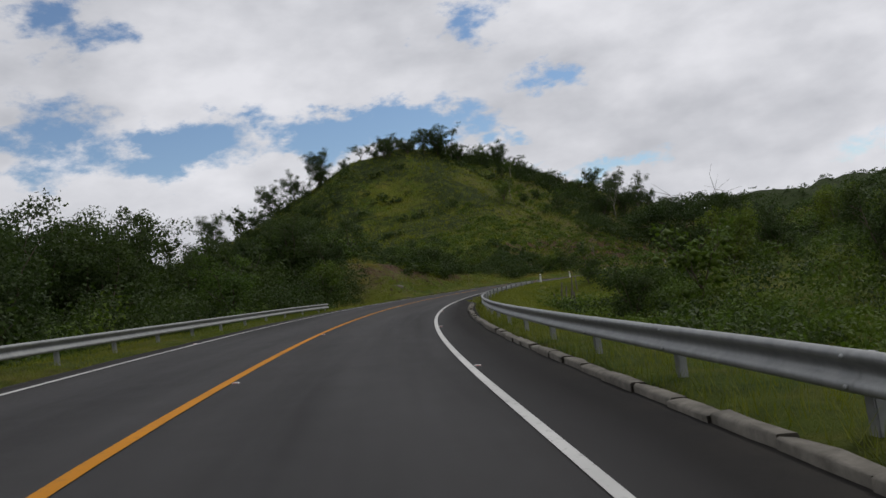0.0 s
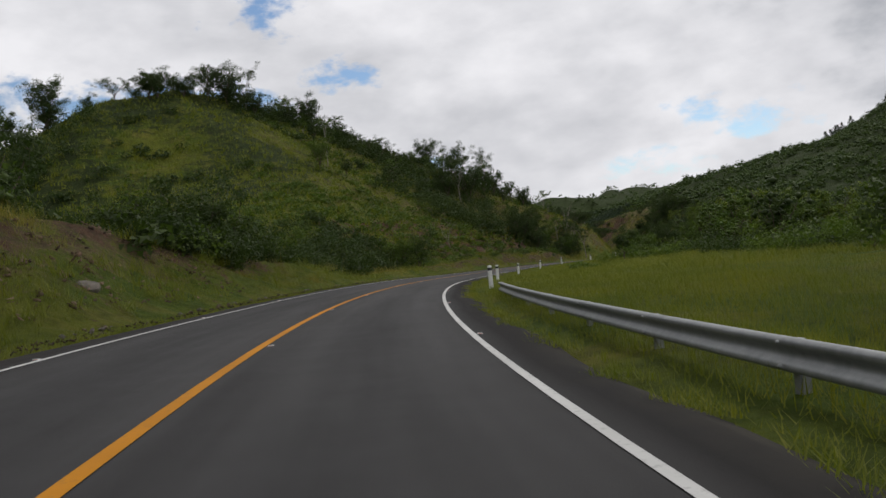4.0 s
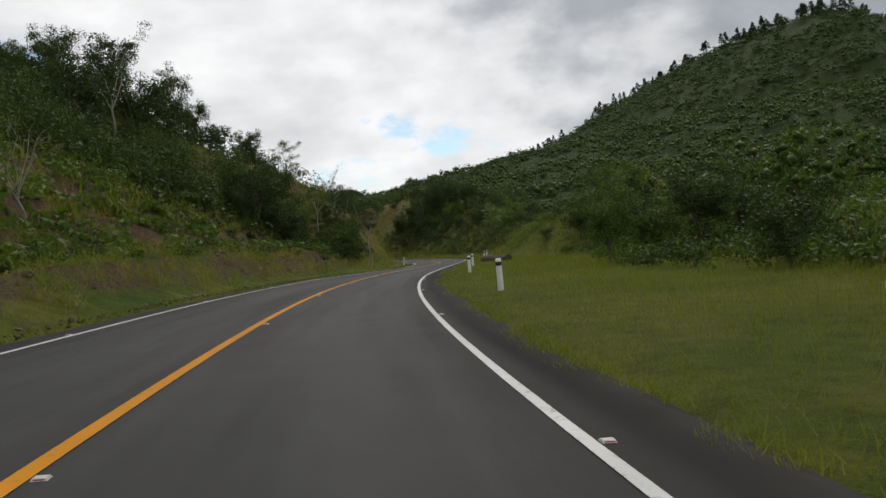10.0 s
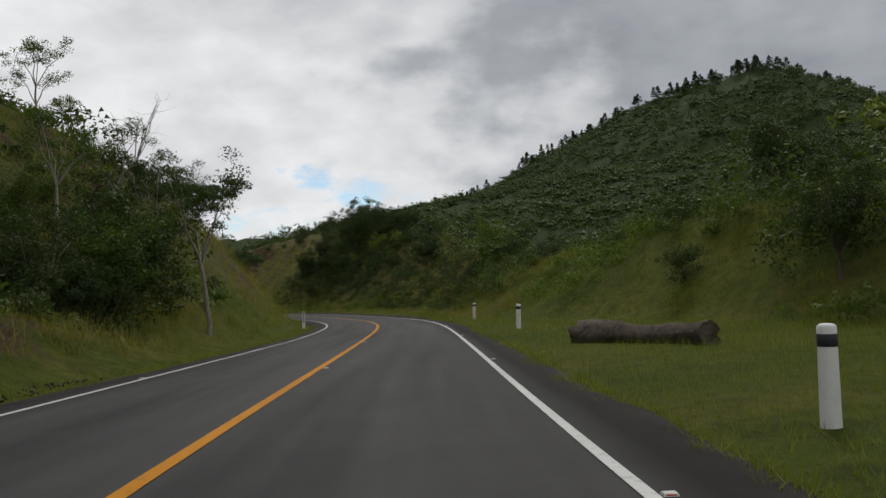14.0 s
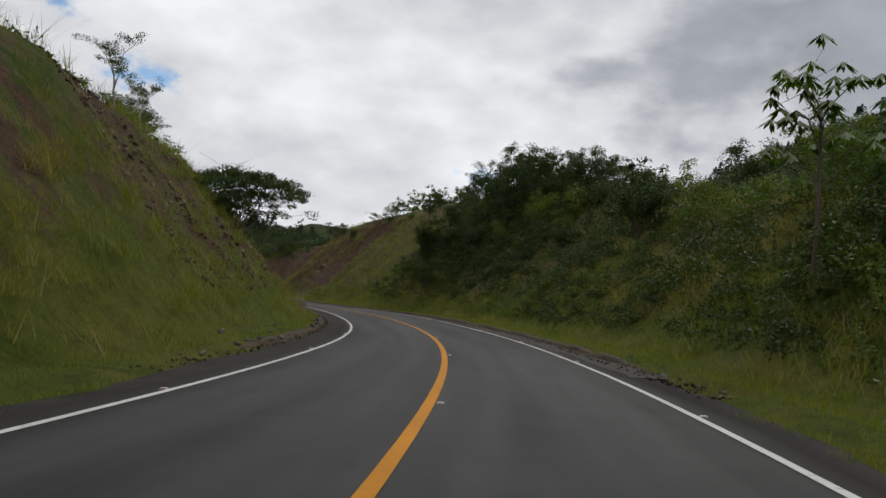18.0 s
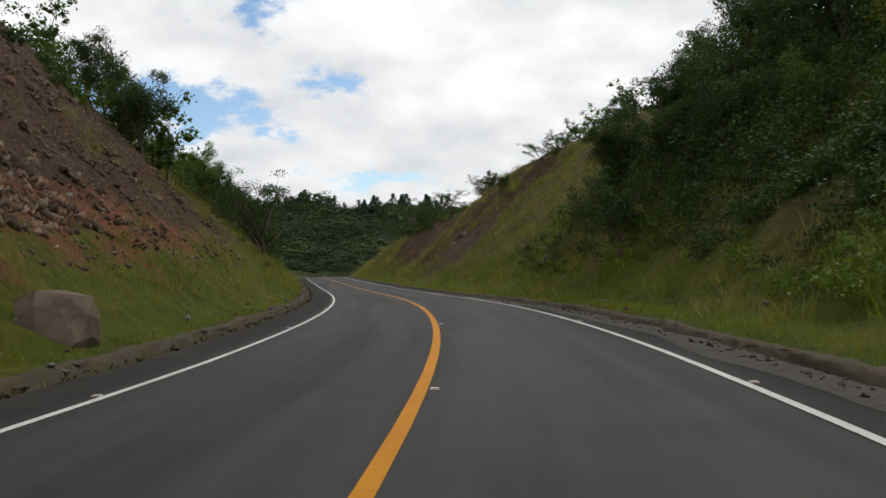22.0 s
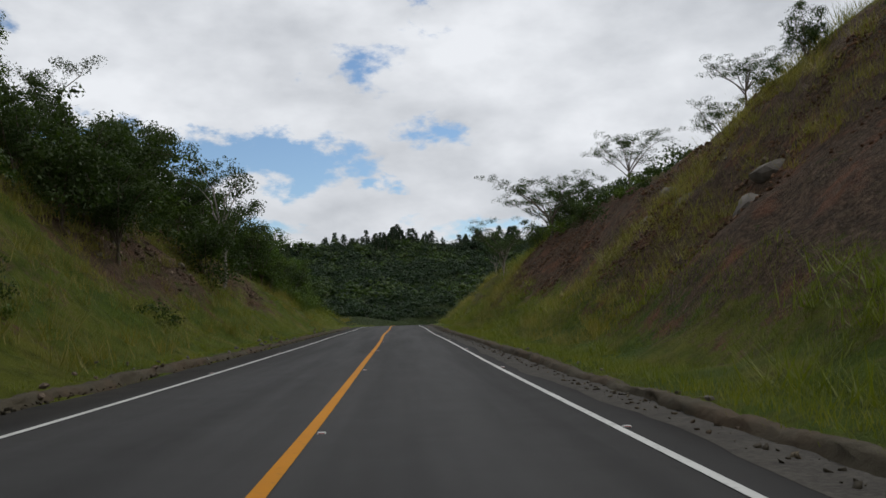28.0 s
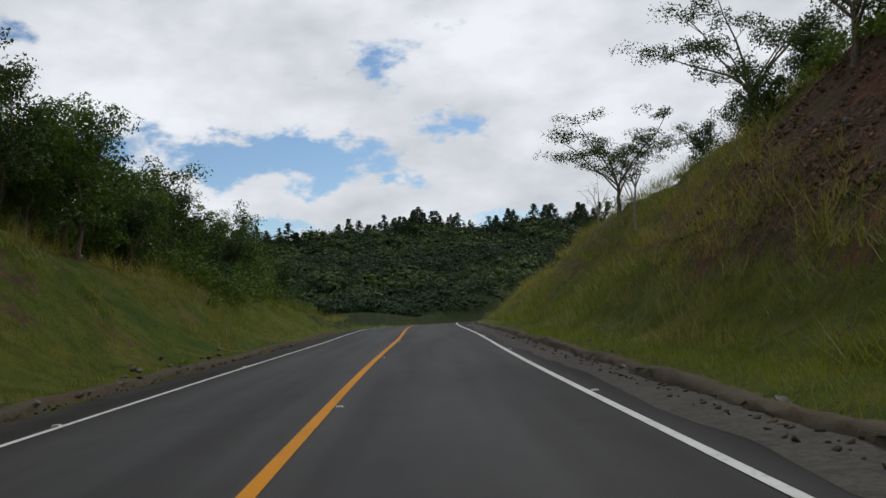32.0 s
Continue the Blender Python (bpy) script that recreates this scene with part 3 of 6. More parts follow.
def lay(x, y, fine=True):
    """Height of the ground, and how much of it is cut by the road, for arrays of places."""
    shape = np.shape(x)
    x, y = np.ravel(x).astype(float), np.ravel(y).astype(float)
    s, u = by_road(x, y)
    a = abs(u)
    zr = np.interp(s, ROAD_S, ROAD_C[:, 2]) - np.interp(s, ROAD_S, ROAD_B) * np.clip(u, -7, 7)
    right = u > 0
    w = np.where(right, table(s, VERGE_RIGHT, 1), table(s, VERGE_LEFT, 1))
    steep = np.where(right, table(s, CUT_RIGHT, 1), table(s, CUT_LEFT, 1))
    nat = natural(x, y, s, u)
    out = np.clip(a - w, 0, None)
    if fine:
        rag = rough_field(x, y, 5, 23) * 1.2 * np.clip(out / 3, 0, 1) + rough_field(x, y, 1.6, 29, 2) * 0.45 * np.clip(out / 2, 0, 1)
    else:
        rag = 0
    up, down = zr + steep * out + rag, zr - 0.55 * out
    shelf = np.where(right, 0, table(s, SHELF_LEFT, 1))
    stepped = zr + np.minimum(1.15 * out, shelf) + 0.75 * np.clip(out - 5.5, 0, None) + 0.5 * rag * (out < 5.5) + rag * (out >= 5.5)
    up = np.where(shelf > 0.05, np.minimum(up, stepped), up)
    z = np.minimum(np.maximum(nat, down), up)
    cut = np.where(out > 0.3, np.clip((nat - up + 1.0) / 1.5, 0, 1), 0)
    verge = np.clip((a - 4.4) / 0.7, 0, 1)
    z = z - 0.25 * (1 - verge) - 0.01 + np.where(out <= 0, 0.04 * rough_field(x, y, 1.2, 31, 2) * verge, 0)
    z = z + 0.2 * np.clip((a - 5.0) / 0.8, 0, 1) * np.clip((s - 286) / 12, 0, 1)
    return z.reshape(shape), cut.reshape(shape), s.reshape(shape), u.reshape(shape)


def ground_z(x, y):
    z, _, _, _ = lay(np.array([x], float), np.array([y], float))
    return float(z[0])


def graded(lo, a, b, hi, step, grow=1.13, fine_to=0, cap=11.0):
    mid = list(np.arange(a, b + step / 2, step))
    up, d = [], step
    while (up[-1] if up else b) < hi:
        d *= grow
        if (up[-1] if up else b) < fine_to:
            d = min(d, cap)
        up.append((up[-1] if up else b) + d)
    down, d = [], step
    while (down[-1] if down else a) > lo:
        d *= grow
        down.append((down[-1] if down else a) - d)
    return np.array(down[::-1] + mid + up)


def build_ground():
    gx, gy = graded(-2500, -20, 220, 2800, 1.35, 1.085, 880), graded(-900, 0, 490, 3200, 1.35, 1.085, 900)
    X, Y = np.meshgrid(gx, gy)
    z, cut, s, u = lay(X, Y)
    n, k = len(gx), len(gy)
    i = (np.arange(k - 1)[:, None] * n + np.arange(n - 1)[None]).ravel()
    me = mesh_of("ground", np.stack([X, Y, z], -1), np.stack([i, i + 1, i + n + 1, i + n], 1), GROUND, smooth=True)
    a = abs(u)
    tone = rough_field(X, Y, 14, 41)
    bare = np.clip(cut, 0, 1) * np.where(u > 0, table(s.ravel(), BARE_RIGHT, 1).reshape(s.shape), table(s.ravel(), BARE_LEFT, 1).reshape(s.shape))
    bare = bare * np.clip((24 - a) / 5, 0, 1) * np.clip((z - np.interp(s, ROAD_S, ROAD_C[:, 2]) - 0.8) / 2.5 + tone * 0.9, 0, 1)
    bank_face = (u < 0) & (s > 160) & (s < 250) & (a > 5.7) & (a < 9.5)
    bare = np.where(bank_face, table(s.ravel(), BARE_LEFT, 1).reshape(s.shape) * np.clip((z - np.interp(s, ROAD_S, ROAD_C[:, 2]) - 0.25) / 0.7 + tone * 0.6, 0, 1) * np.clip((9.3 - a) / 0.8, 0, 1), bare)
    dry = np.where(u > 0, table(s.ravel(), DRY_RIGHT, 1).reshape(s.shape), table(s.ravel(), DRY_LEFT, 1).reshape(s.shape)) * np.clip((a - 6.5) / 3, 0, 1) * np.clip((90 - a) / 40, 0, 1) + 0.25 * tone
    wood = np.clip((a - 24) / 14, 0, 1) * np.where((u > 0) | (s > 300), 1, 0.55 + 0.8 * tone)
    wood = np.maximum(wood, np.clip((s - 500) / 10, 0, 1) * np.clip((a - 5.2) / 1.5, 0, 1) * (bare < 0.3))
    above = z - np.interp(s, ROAD_S, ROAD_C[:, 2])
    red = np.where(u < 0, np.clip((s - 334) / 5, 0, 1) * np.clip((384 - s) / 10, 0, 1) * np.clip((4.4 - above + 3 * tone) / 1.5, 0, 1), np.clip((s - 405) / 10, 0, 1) * 0.2)
    for name, v in (("red", red), ("bare", bare), ("dry", np.clip(dry, 0, 1)), ("wood", wood)):
        me.attributes.new(name, "FLOAT", "POINT").data.foreach_set("value", v.ravel().astype(np.float32))
    return tagged(new("ground", me), "rolling green hills with grass, scrub and earth cuttings", "ground", kind="structure")


def ribbon(name, s0, s1, offsets, lifts, mat, step=2.0, attributes=None):
    """A strip along the road: its offsets across and its lifts over the road's surface."""
    s = np.arange(s0, s1 + step / 2, step)
    cols = [at_road(s, o(s) if callable(o) else np.full(len(s), o), l) for o, l in zip(offsets, lifts)]
    v = np.stack(cols, 1)
    k, n = len(s), len(offsets)
    i = (np.arange(k - 1)[:, None] * n + np.arange(n - 1)[None]).ravel()
    me = mesh_of(name, v, np.stack([i, i + 1, i + n + 1, i + n], 1), mat, smooth=True)
    for key, row in (attributes or {}).items():
        me.attributes.new(key, "FLOAT", "POINT").data.foreach_set("value", np.tile(np.asarray(row, np.float32), k))
    me.attributes.new("along", "FLOAT", "POINT").data.foreach_set("value", np.repeat(s, n).astype(np.float32))
    return new(name, me)


# ---- structure ----
ground = build_ground()
ROAD_END = 600


def ragged(s, seed):
    s = np.asarray(s)
    return 0.22 * rough_field(s, 0 * s, 5.0, seed, 3) + 0.06 * rough_field(s, 0 * s + 5, 1.1, seed + 50, 2)


def edge_b(s):
    return table(s, [(-20, 5.0), (58, 5.0), (66, 4.35), (122, 4.35), (138, 4.55), (152, 4.55), (168, 4.35), (285, 4.35), (300, 4.75), (700, 4.75)], 1) + ragged(s, 3)


def edge_a(s):
    return (edge_b(s) + 3.5) / 2


def edge_c(s):
    return edge_b(s) + 0.3


def left_b(s):
    return table(s, [(-20, -4.35), (284, -4.35), (296, -4.75), (700, -4.75)], 1) - ragged(s, 7)


def left_c(s):
    return left_b(s) - 0.45


def right_line(s):
    return table(s, [(-20, 3.5), (120, 3.5), (132, 3.62), (142, 3.72), (150, 3.7), (166, 3.5), (700, 3.5)], 1)


def build_road():
    offs = [left_c, left_b, -3.9, -3.5, -2.7, -2.2, -1.3, -0.8, 0, 0.8, 1.3, 2.2, 2.7, 3.5, edge_a, edge_b, edge_c]
    wheel = [0, 0, 0, 0, 0.6, 1, 1, 0.5, 0, 0.6, 1, 1, 0.5, 0, 0, 0, 0]
    dusty = [1, 0.7, 0.25, 0.05, 0, 0, 0, 0, 0, 0, 0, 0, 0, 0.0, 0.1, 0.5, 1]
    rough_edge = [1, 1, 0.9, 0.3, 0, 0, 0, 0, 0, 0, 0, 0, 0, 0.3, 1, 1, 1]
    across = [-4.8, -4.4, -3.9, -3.5, -2.7, -2.2, -1.3, -0.8, 0, 0.8, 1.3, 2.2, 2.7, 3.5, 3.9, 4.4, 4.8]
    lift = [-0.10, -0.02] + [0] * 13 + [-0.02, -0.12]
    road = ribbon("road", -20, ROAD_END, offs, lift, ASPHALT, 0.5, {"wheel": wheel, "dusty": dusty, "rough_edge": rough_edge, "across": across})
    tagged(road, "dark grey asphalt two-lane mountain road", "road", kind="structure")
    for name, off, half, mat, what in (("centre_line", 0, 0.075, ORANGE_PAINT, "solid orange painted centre line"), ("edge_line", right_line, 0.054, WHITE_PAINT, "solid white painted road edge line"), ("edge_line", -3.5, 0.054, WHITE_PAINT, "solid white painted road edge line")):
        line = ribbon(name, -20, ROAD_END, [(lambda s: off(s) - half), (lambda s: off(s) + half)] if callable(off) else [off - half, off + half], [0.008, 0.008], mat)
        tagged(line, what, "road marking", kind="structure")


build_road()


# ---- plants ----
def tube(points, radii, sides=6):
    p, r = np.asarray(points, float), np.asarray(radii, float)
    d = np.gradient(p, axis=0)
    d /= np.linalg.norm(d, axis=1)[:, None] + 1e-9
    a = np.cross(d, (0.31, 0.87, 0.38))
    a /= np.linalg.norm(a, axis=1)[:, None] + 1e-9
    b = np.cross(d, a)
    t = np.arange(sides) * 2 * np.pi / sides
    v = p[:, None] + r[:, None, None] * (np.cos(t)[None, :, None] * a[:, None] + np.sin(t)[None, :, None] * b[:, None])
    i = (np.arange(len(p) - 1)[:, None] * sides + np.arange(sides)[None]).ravel()
    j = (np.arange(len(p) - 1)[:, None] * sides + (np.arange(sides) + 1)[None] % sides).ravel()
    return v.reshape(-1, 3), np.stack([i, j, j + sides, i + sides], 1)


def join(pieces):
    v, f, n = [], [], 0
    for a, b in pieces:
        v.append(a)
        f.append(b + n)
        n += len(a)
    return np.concatenate(v), np.concatenate(f)


def leaves(rng, centres, length, width, facing=None, loose=0.55):
    """Three-cornered leaves at the given centres, turned to face outwards with some looseness, or any way."""
    n = len(centres)
    out = rng.normal(size=(n, 3)) if facing is None else facing + loose * rng.normal(size=(n, 3))
    ax = np.cross(out, rng.normal(size=(n, 3)))
    ax /= np.linalg.norm(ax, axis=1)[:, None] + 1e-9
    side = np.cross(out, ax)
    side /= np.linalg.norm(side, axis=1)[:, None] + 1e-9
    L = length * rng.uniform(0.6, 1.3, n)[:, None]
    W = width * rng.uniform(0.6, 1.3, n)[:, None]
    v = np.stack([centres - ax * L / 2 + side * W * 0.55, centres + ax * L / 2, centres - ax * L / 2 - side * W * 0.55], 1)
    return v.reshape(-1, 3), np.arange(3 * n).reshape(n, 3)


EIGHT = np.array([(1, 0, 0), (0, 1, 0), (-1, 0, 0), (0, -1, 0), (0, 0, 1), (0, 0, -1)], float)
EIGHT_FACES = np.array([(0, 1, 4), (1, 2, 4), (2, 3, 4), (3, 0, 4), (1, 0, 5), (2, 1, 5), (3, 2, 5), (0, 3, 5)])


def clumps(rng, c, r, per, length, width, flat=0.75, heart=0.0, loose=0.6, up=0.3):
    """Rounded sprays of leaves round the centres c with radii r, each on a small dense heart where heart > 0."""
    m = len(c)
    k = np.repeat(np.arange(m), per)
    d = rng.normal(size=(len(k), 3))
    d[:, 2] += up
    d /= np.linalg.norm(d, axis=1)[:, None] + 1e-9
    reach = r[k] * rng.uniform(0.3 if heart == 0 else 0.6, 1.12, len(k)) ** (0.7 if heart == 0 else 1.0)
    pieces = [leaves(rng, c[k] + d * reach[:, None] * (1, 1, flat), length, width, d + (0, 0, 0.25), loose)]
    if heart > 0:
        a = rng.uniform(0, 6.283, m)
        turn = np.stack([np.stack([np.cos(a), np.sin(a), 0 * a], -1), np.stack([-np.sin(a), np.cos(a), 0 * a], -1), np.stack([0 * a, 0 * a, 1 + 0 * a], -1)], 1)
        v = np.einsum("ij,mjk->mik", EIGHT, turn) * rng.uniform(0.7, 1.2, (m, 6, 1)) * (heart * r)[:, None, None] * (1, 1, flat) + c[:, None]
        pieces.append((v.reshape(-1, 3), (EIGHT_FACES[None] + 6 * np.arange(m)[:, None, None]).reshape(-1, 3)))
    return join(pieces)


def grow(rng, height, spread, limbs, fork, lean=0.06, trunk=0.5, thick=0.035):
    """A trunk with limbs and twigs: the wood's pieces, and the places where leaves sit."""
    wood, ends = [], []
    k = 6
    z = np.linspace(0, height * trunk, k)
    bend = np.cumsum(rng.normal(0, lean * height / k, (k, 2)), 0)
    bend -= bend[0]
    stem = np.c_[bend, z]
    wood.append(tube(np.vstack([stem[0] - (0, 0, 0.4), stem]), np.r_[thick * height * 1.25, np.linspace(thick * height, thick * height * 0.55, k)], 7))
    for i in range(limbs):
        start = stem[-1] if i < limbs // 2 else stem[rng.integers(k // 2, k)]
        a = i * 2.4 + rng.uniform(-0.5, 0.5)
        out, up = spread * rng.uniform(0.5, 1.0), height * (1 - trunk) * rng.uniform(0.45, 1.0)
        t = np.linspace(0, 1, 5)[:, None]
        way = np.array([math.cos(a) * out, math.sin(a) * out, up])
        limb = start + t * way + np.sin(t * 3.1) * (0, 0, 0.12 * height) * 0.4 + rng.normal(0, 0.03 * height, (5, 3)) * t
        wood.append(tube(limb, np.linspace(thick * height * 0.45, thick * height * 0.12, 5), 4))
        for j in range(fork):
            q = limb[rng.integers(2, 5)]
            tip = q + np.array([rng.normal() * spread * 0.32, rng.normal() * spread * 0.32, abs(rng.normal()) * height * 0.1])
            mid = (q + tip) / 2 + rng.normal(0, 0.04 * spread, 3)
            wood.append(tube([q, mid, tip], [thick * height * 0.13, thick * height * 0.08, thick * height * 0.04], 3))
            ends += [tip, mid]
        ends.append(limb[-1])
    return wood, np.array(ends)


def tree_meshes(kind, seed):
    """Trunk and crown of a tree about 8 m high."""
    rng = np.random.default_rng(seed)
    if kind == "pine":
        h = 8.0
        wood = [tube([(0, 0, -0.4), (0.05, 0, h * 0.4), (0.0, 0.08, h * 0.75), (0, 0, h)], [0.16, 0.13, 0.08, 0.02], 6)]
        ends = []
        for z in np.linspace(h * 0.42, h * 0.98, 9):
            r = 1.7 * (1 - (z / h - 0.42) / 0.62) ** 0.8 + 0.15
            for a in rng.uniform(0, 6.28, 4):
                tip = np.array([math.cos(a) * r * rng.uniform(0.6, 1.1), math.sin(a) * r * rng.uniform(0.6, 1.1), z + 0.2])
                wood.append(tube([(0, 0, z - 0.15), tip], [0.035, 0.01], 3))
                ends += [tip, tip * (0.6, 0.6, 1)]
        tips = np.array(ends)
        crown = clumps(rng, tips, rng.uniform(0.3, 0.55, len(tips)), 9, 0.5, 0.22, 0.7, 0.55, 0.8, 0.4)
        return wood, crown, BARK, LEAF_PINE
    args = {"broad": (6.5, 4.6, 8, 5, 0.05, 0.34, 0.028), "umbrella": (6.5, 5.2, 13, 6, 0.05, 0.22, 0.026), "round": (7.5, 2.6, 8, 3, 0.05, 0.22, 0.024), "thin": (9.0, 2.6, 6, 3, 0.05, 0.45, 0.016), "shrub": (4.0, 1.8, 7, 3, 0.08, 0.12, 0.018), "far": (7.0, 2.8, 6, 2, 0.05, 0.2, 0.022), "sapling": (5.5, 1.5, 9, 2, 0.04, 0.75, 0.012)}[kind]
    wood, ends = grow(rng, *args)
 
    def sprays(c, low, high, *how):
        return clumps(rng, c, rng.uniform(low, high, len(c)), *how)
    if kind == "broad":
        crown = sprays(ends + (0, 0, 0.15), 0.45, 0.95, 84, 0.135, 0.085, 0.5, 0.0, 0.7)
    elif kind == "umbrella":
        ends[:, 2] = np.minimum(ends[:, 2], 5.7)
        a, r = rng.uniform(0, 6.28, 120), 5.4 * np.sqrt(rng.uniform(0.02, 1, 120))
        dome = np.c_[np.cos(a) * r, np.sin(a) * r, 6.5 * (0.5 + 0.5 * np.sqrt(np.clip(1 - (r / 6.2) ** 2, 0, 1)) * rng.uniform(0.75, 1.0, 120))]
        crown = sprays(np.vstack([ends, dome]), 0.5, 1.0, 84, 0.17, 0.115, 0.45, 0.0, 0.6)
    elif kind == "round":
        lump = np.vstack([ends, rng.normal(0, 1.0, (34, 3)) * (1.3, 1.3, 1.25) + (0, 0, 3.9)])
        crown = sprays(lump, 0.5, 1.05, 84, 0.19, 0.125, 0.8, 0.0, 0.6)
    elif kind == "thin":
        crown = sprays(ends, 0.42, 0.85, 80, 0.155, 0.1, 0.65, 0.0, 0.7)
    elif kind == "shrub":
        lump = np.vstack([ends, rng.normal(0, 0.7, (30, 3)) * (1.3, 1.3, 0.8) + (0, 0, 1.3)])
        crown = sprays(lump, 0.4, 0.85, 46, 0.165, 0.11, 0.8, 0.0, 0.6)
    elif kind == "sapling":
        tips = ends + rng.normal(0, 0.12, ends.shape)
        k = np.repeat(np.arange(len(tips)), 16)
        a = rng.uniform(0, 6.28, len(k))
        way = np.c_[np.cos(a), np.sin(a), np.full(len(k), -0.75)]
        q = tips[k] + way * 0.1
        side = np.c_[-np.sin(a), np.cos(a), 0 * a] * 0.048
        L = rng.uniform(0.14, 0.34, len(k))[:, None]
        v = np.stack([q - way * 0.1, q + side + way * L * 0.45, q + way * L, q - side + way * L * 0.45], 1)
        crown = v.reshape(-1, 3), np.arange(4 * len(k)).reshape(-1, 4)
    else:
        lump = np.vstack([ends[::2], rng.normal(0, 1.0, (24, 3)) * (1.2, 1.2, 1.2) + (0, 0, 3.6)])
        crown = sprays(lump, 0.7, 1.25, 20, 0.38, 0.26, 0.75, 0.45, 0.6)
    return wood, crown, PALE_BARK if kind == "thin" else BARK, {"broad": LEAF_DARK, "umbrella": LEAF_DARK, "round": LEAF_MID, "thin": LEAF_MID, "shrub": LEAF_MID, "far": LEAF_DARK, "sapling": LEAF_MID}[kind]


SEED_TREES, FAR_TREES = {}, []


def slope_trees():
    """The many broadleaf trees that stand far from the road, joined by the colour of their leaves."""
    shapes = [tree_meshes("far", 100 * v + 3) for v in range(4)]
    shapes = [(join(w), c) for w, c, _, _ in shapes]
    for leaf, words in ((LEAF_DARK, "dark green broadleaf trees on the slopes"), (LEAF_MID, "green broadleaf trees on the slopes"), (LEAF_LIGHT, "yellow-green broadleaf trees on the slopes")):
        verts, tris, mat, n = [], [], [], 0
        for variant, x, y, z, scale, wide, turn, own in FAR_TREES:
            if own is not leaf:
                continue
            (wv, wf), (cv, cf) = shapes[variant % 4]
            rot = np.array([[math.cos(turn), math.sin(turn), 0], [-math.sin(turn), math.cos(turn), 0], [0, 0, 1]])
            wt = np.concatenate([wf[:, [0, 1, 2]], wf[:, [0, 2, 3]]])
            for v, f, m in ((wv, wt, 0), (cv, cf, 1)):
                verts.append((v * (scale * wide, scale * wide, scale)) @ rot + (x, y, z))
                tris.append(f + n)
                mat.append(np.full(len(f), m))
                n += len(v)
        if verts:
            me = mesh_of("slope_trees", np.concatenate(verts), np.concatenate(tris), [BARK, leaf], np.concatenate(mat))
            tagged(new("slope_trees", me), words, "trees", kind="stuff")



def seed_tree(kind, variant, leaf=None):
    """The meshes of one variant of a tree, built once."""
    key = (kind, variant)
    if key not in SEED_TREES:
        wood, crown, bark, own = tree_meshes(kind, 100 * variant + len(kind))
        SEED_TREES[key] = (mesh_of("trunk", *join(wood), bark, smooth=True), mesh_of("crown", *crown, own), own)
    t, c, own = SEED_TREES[key]
    if leaf is not None and leaf is not own:
        key = (kind, variant, leaf.name)
        if key not in SEED_TREES:
            c2 = c.copy()
            c2.materials[0] = leaf
            SEED_TREES[key] = c2
        c = SEED_TREES[key]
    return t, c


TREE_WORDS = {"pine": "slender dark green pine tree on the ridge", "broad": "spreading flat-topped dark green tree", "umbrella": "dense umbrella-shaped dark green tree", "round": "leafy round-crowned green tree", "thin": "tall thin tree with sparse leaves and pale trunk", "shrub": "dense green roadside shrub", "far": "dark green broadleaf tree on the slope", "sapling": "young tree with large drooping leaves"}


def plant(kind, variant, x, y, scale, turn, leaf=None, sink=0.15, label="", wide=1.0, group="trees on the hillside"):
    if kind == "far":
        FAR_TREES.append((variant, x, y, ground_z(x, y) - sink, scale, wide, turn, leaf or LEAF_DARK))
        return None
    t, c = seed_tree(kind, variant, leaf)
    base = new("shrub" if kind == "shrub" else "pine_tree" if kind == "pine" else "tree")
    base.matrix_basis = Matrix.LocRotScale((x, y, ground_z(x, y) - sink), Euler((0, 0, turn)), (scale * wide, scale * wide, scale))
    part("trunk", t, base)
    part("crown", c, base)
    return tagged(base, label or TREE_WORDS[kind], "shrub" if kind == "shrub" else "tree", group)


def stuff(name, chunks, mat, label, category):
    v, f = join(chunks)
    return tagged(new(name, mesh_of(name, v, f, mat)), label, category, kind="stuff")


def spots(rng, n, s_range, u_range, keep=None):
    """Random places beside the road."""
    s, u = rng.uniform(*s_range, n), rng.uniform(*u_range, n)
    p = at_road(s, u)
    x, y = p[:, 0], p[:, 1]
    s2, u2 = by_road(x, y)
    ok = abs(u2 - u) < 1.5
    z, cut, _, _ = lay(x, y)
    m = ok if keep is None else ok & keep(s, u, x, y, z, cut)
    return x[m], y[m], z[m], s[m], u[m], cut[m]


def blades(rng, x, y, z, height, width, lean=0.35):
    """Upright pointed grass blades."""
    n = len(x)
    a, h = rng.uniform(0, 6.283, n), height * rng.uniform(0.5, 1.4, n)
    d = np.c_[np.cos(a), np.sin(a), np.zeros(n)]
    q = np.c_[-np.sin(a), np.cos(a), np.zeros(n)]
    base = np.c_[x, y, z - 0.03]
    ln = (lean * rng.uniform(0.2, 1.6, n) * h)[:, None]
    w = (width * rng.uniform(0.7, 1.5, n))[:, None]
    tip = base + (0, 0, 1.0) * h[:, None] + d * ln
    v = np.stack([base + q * w, base - q * w, tip], 1)
    return v.reshape(-1, 3), np.arange(3 * n).reshape(n, 3)


def tussocks(rng, x, y, z, per, height, width, spread, lean=0.7):
    n = len(x)
    k = np.repeat(np.arange(n), per)
    r = rng.normal(0, spread, (len(k), 2))
    size = np.repeat(rng.uniform(0.6, 1.35, n), per)
    v, f = blades(rng, x[k] + r[:, 0], y[k] + r[:, 1], z[k], height, width, lean)
    v = v.reshape(-1, 3, 3)
    b = v[:, :1].copy()
    v = b + (v - b) * size[:, None, None]
    return v.reshape(-1, 3), f


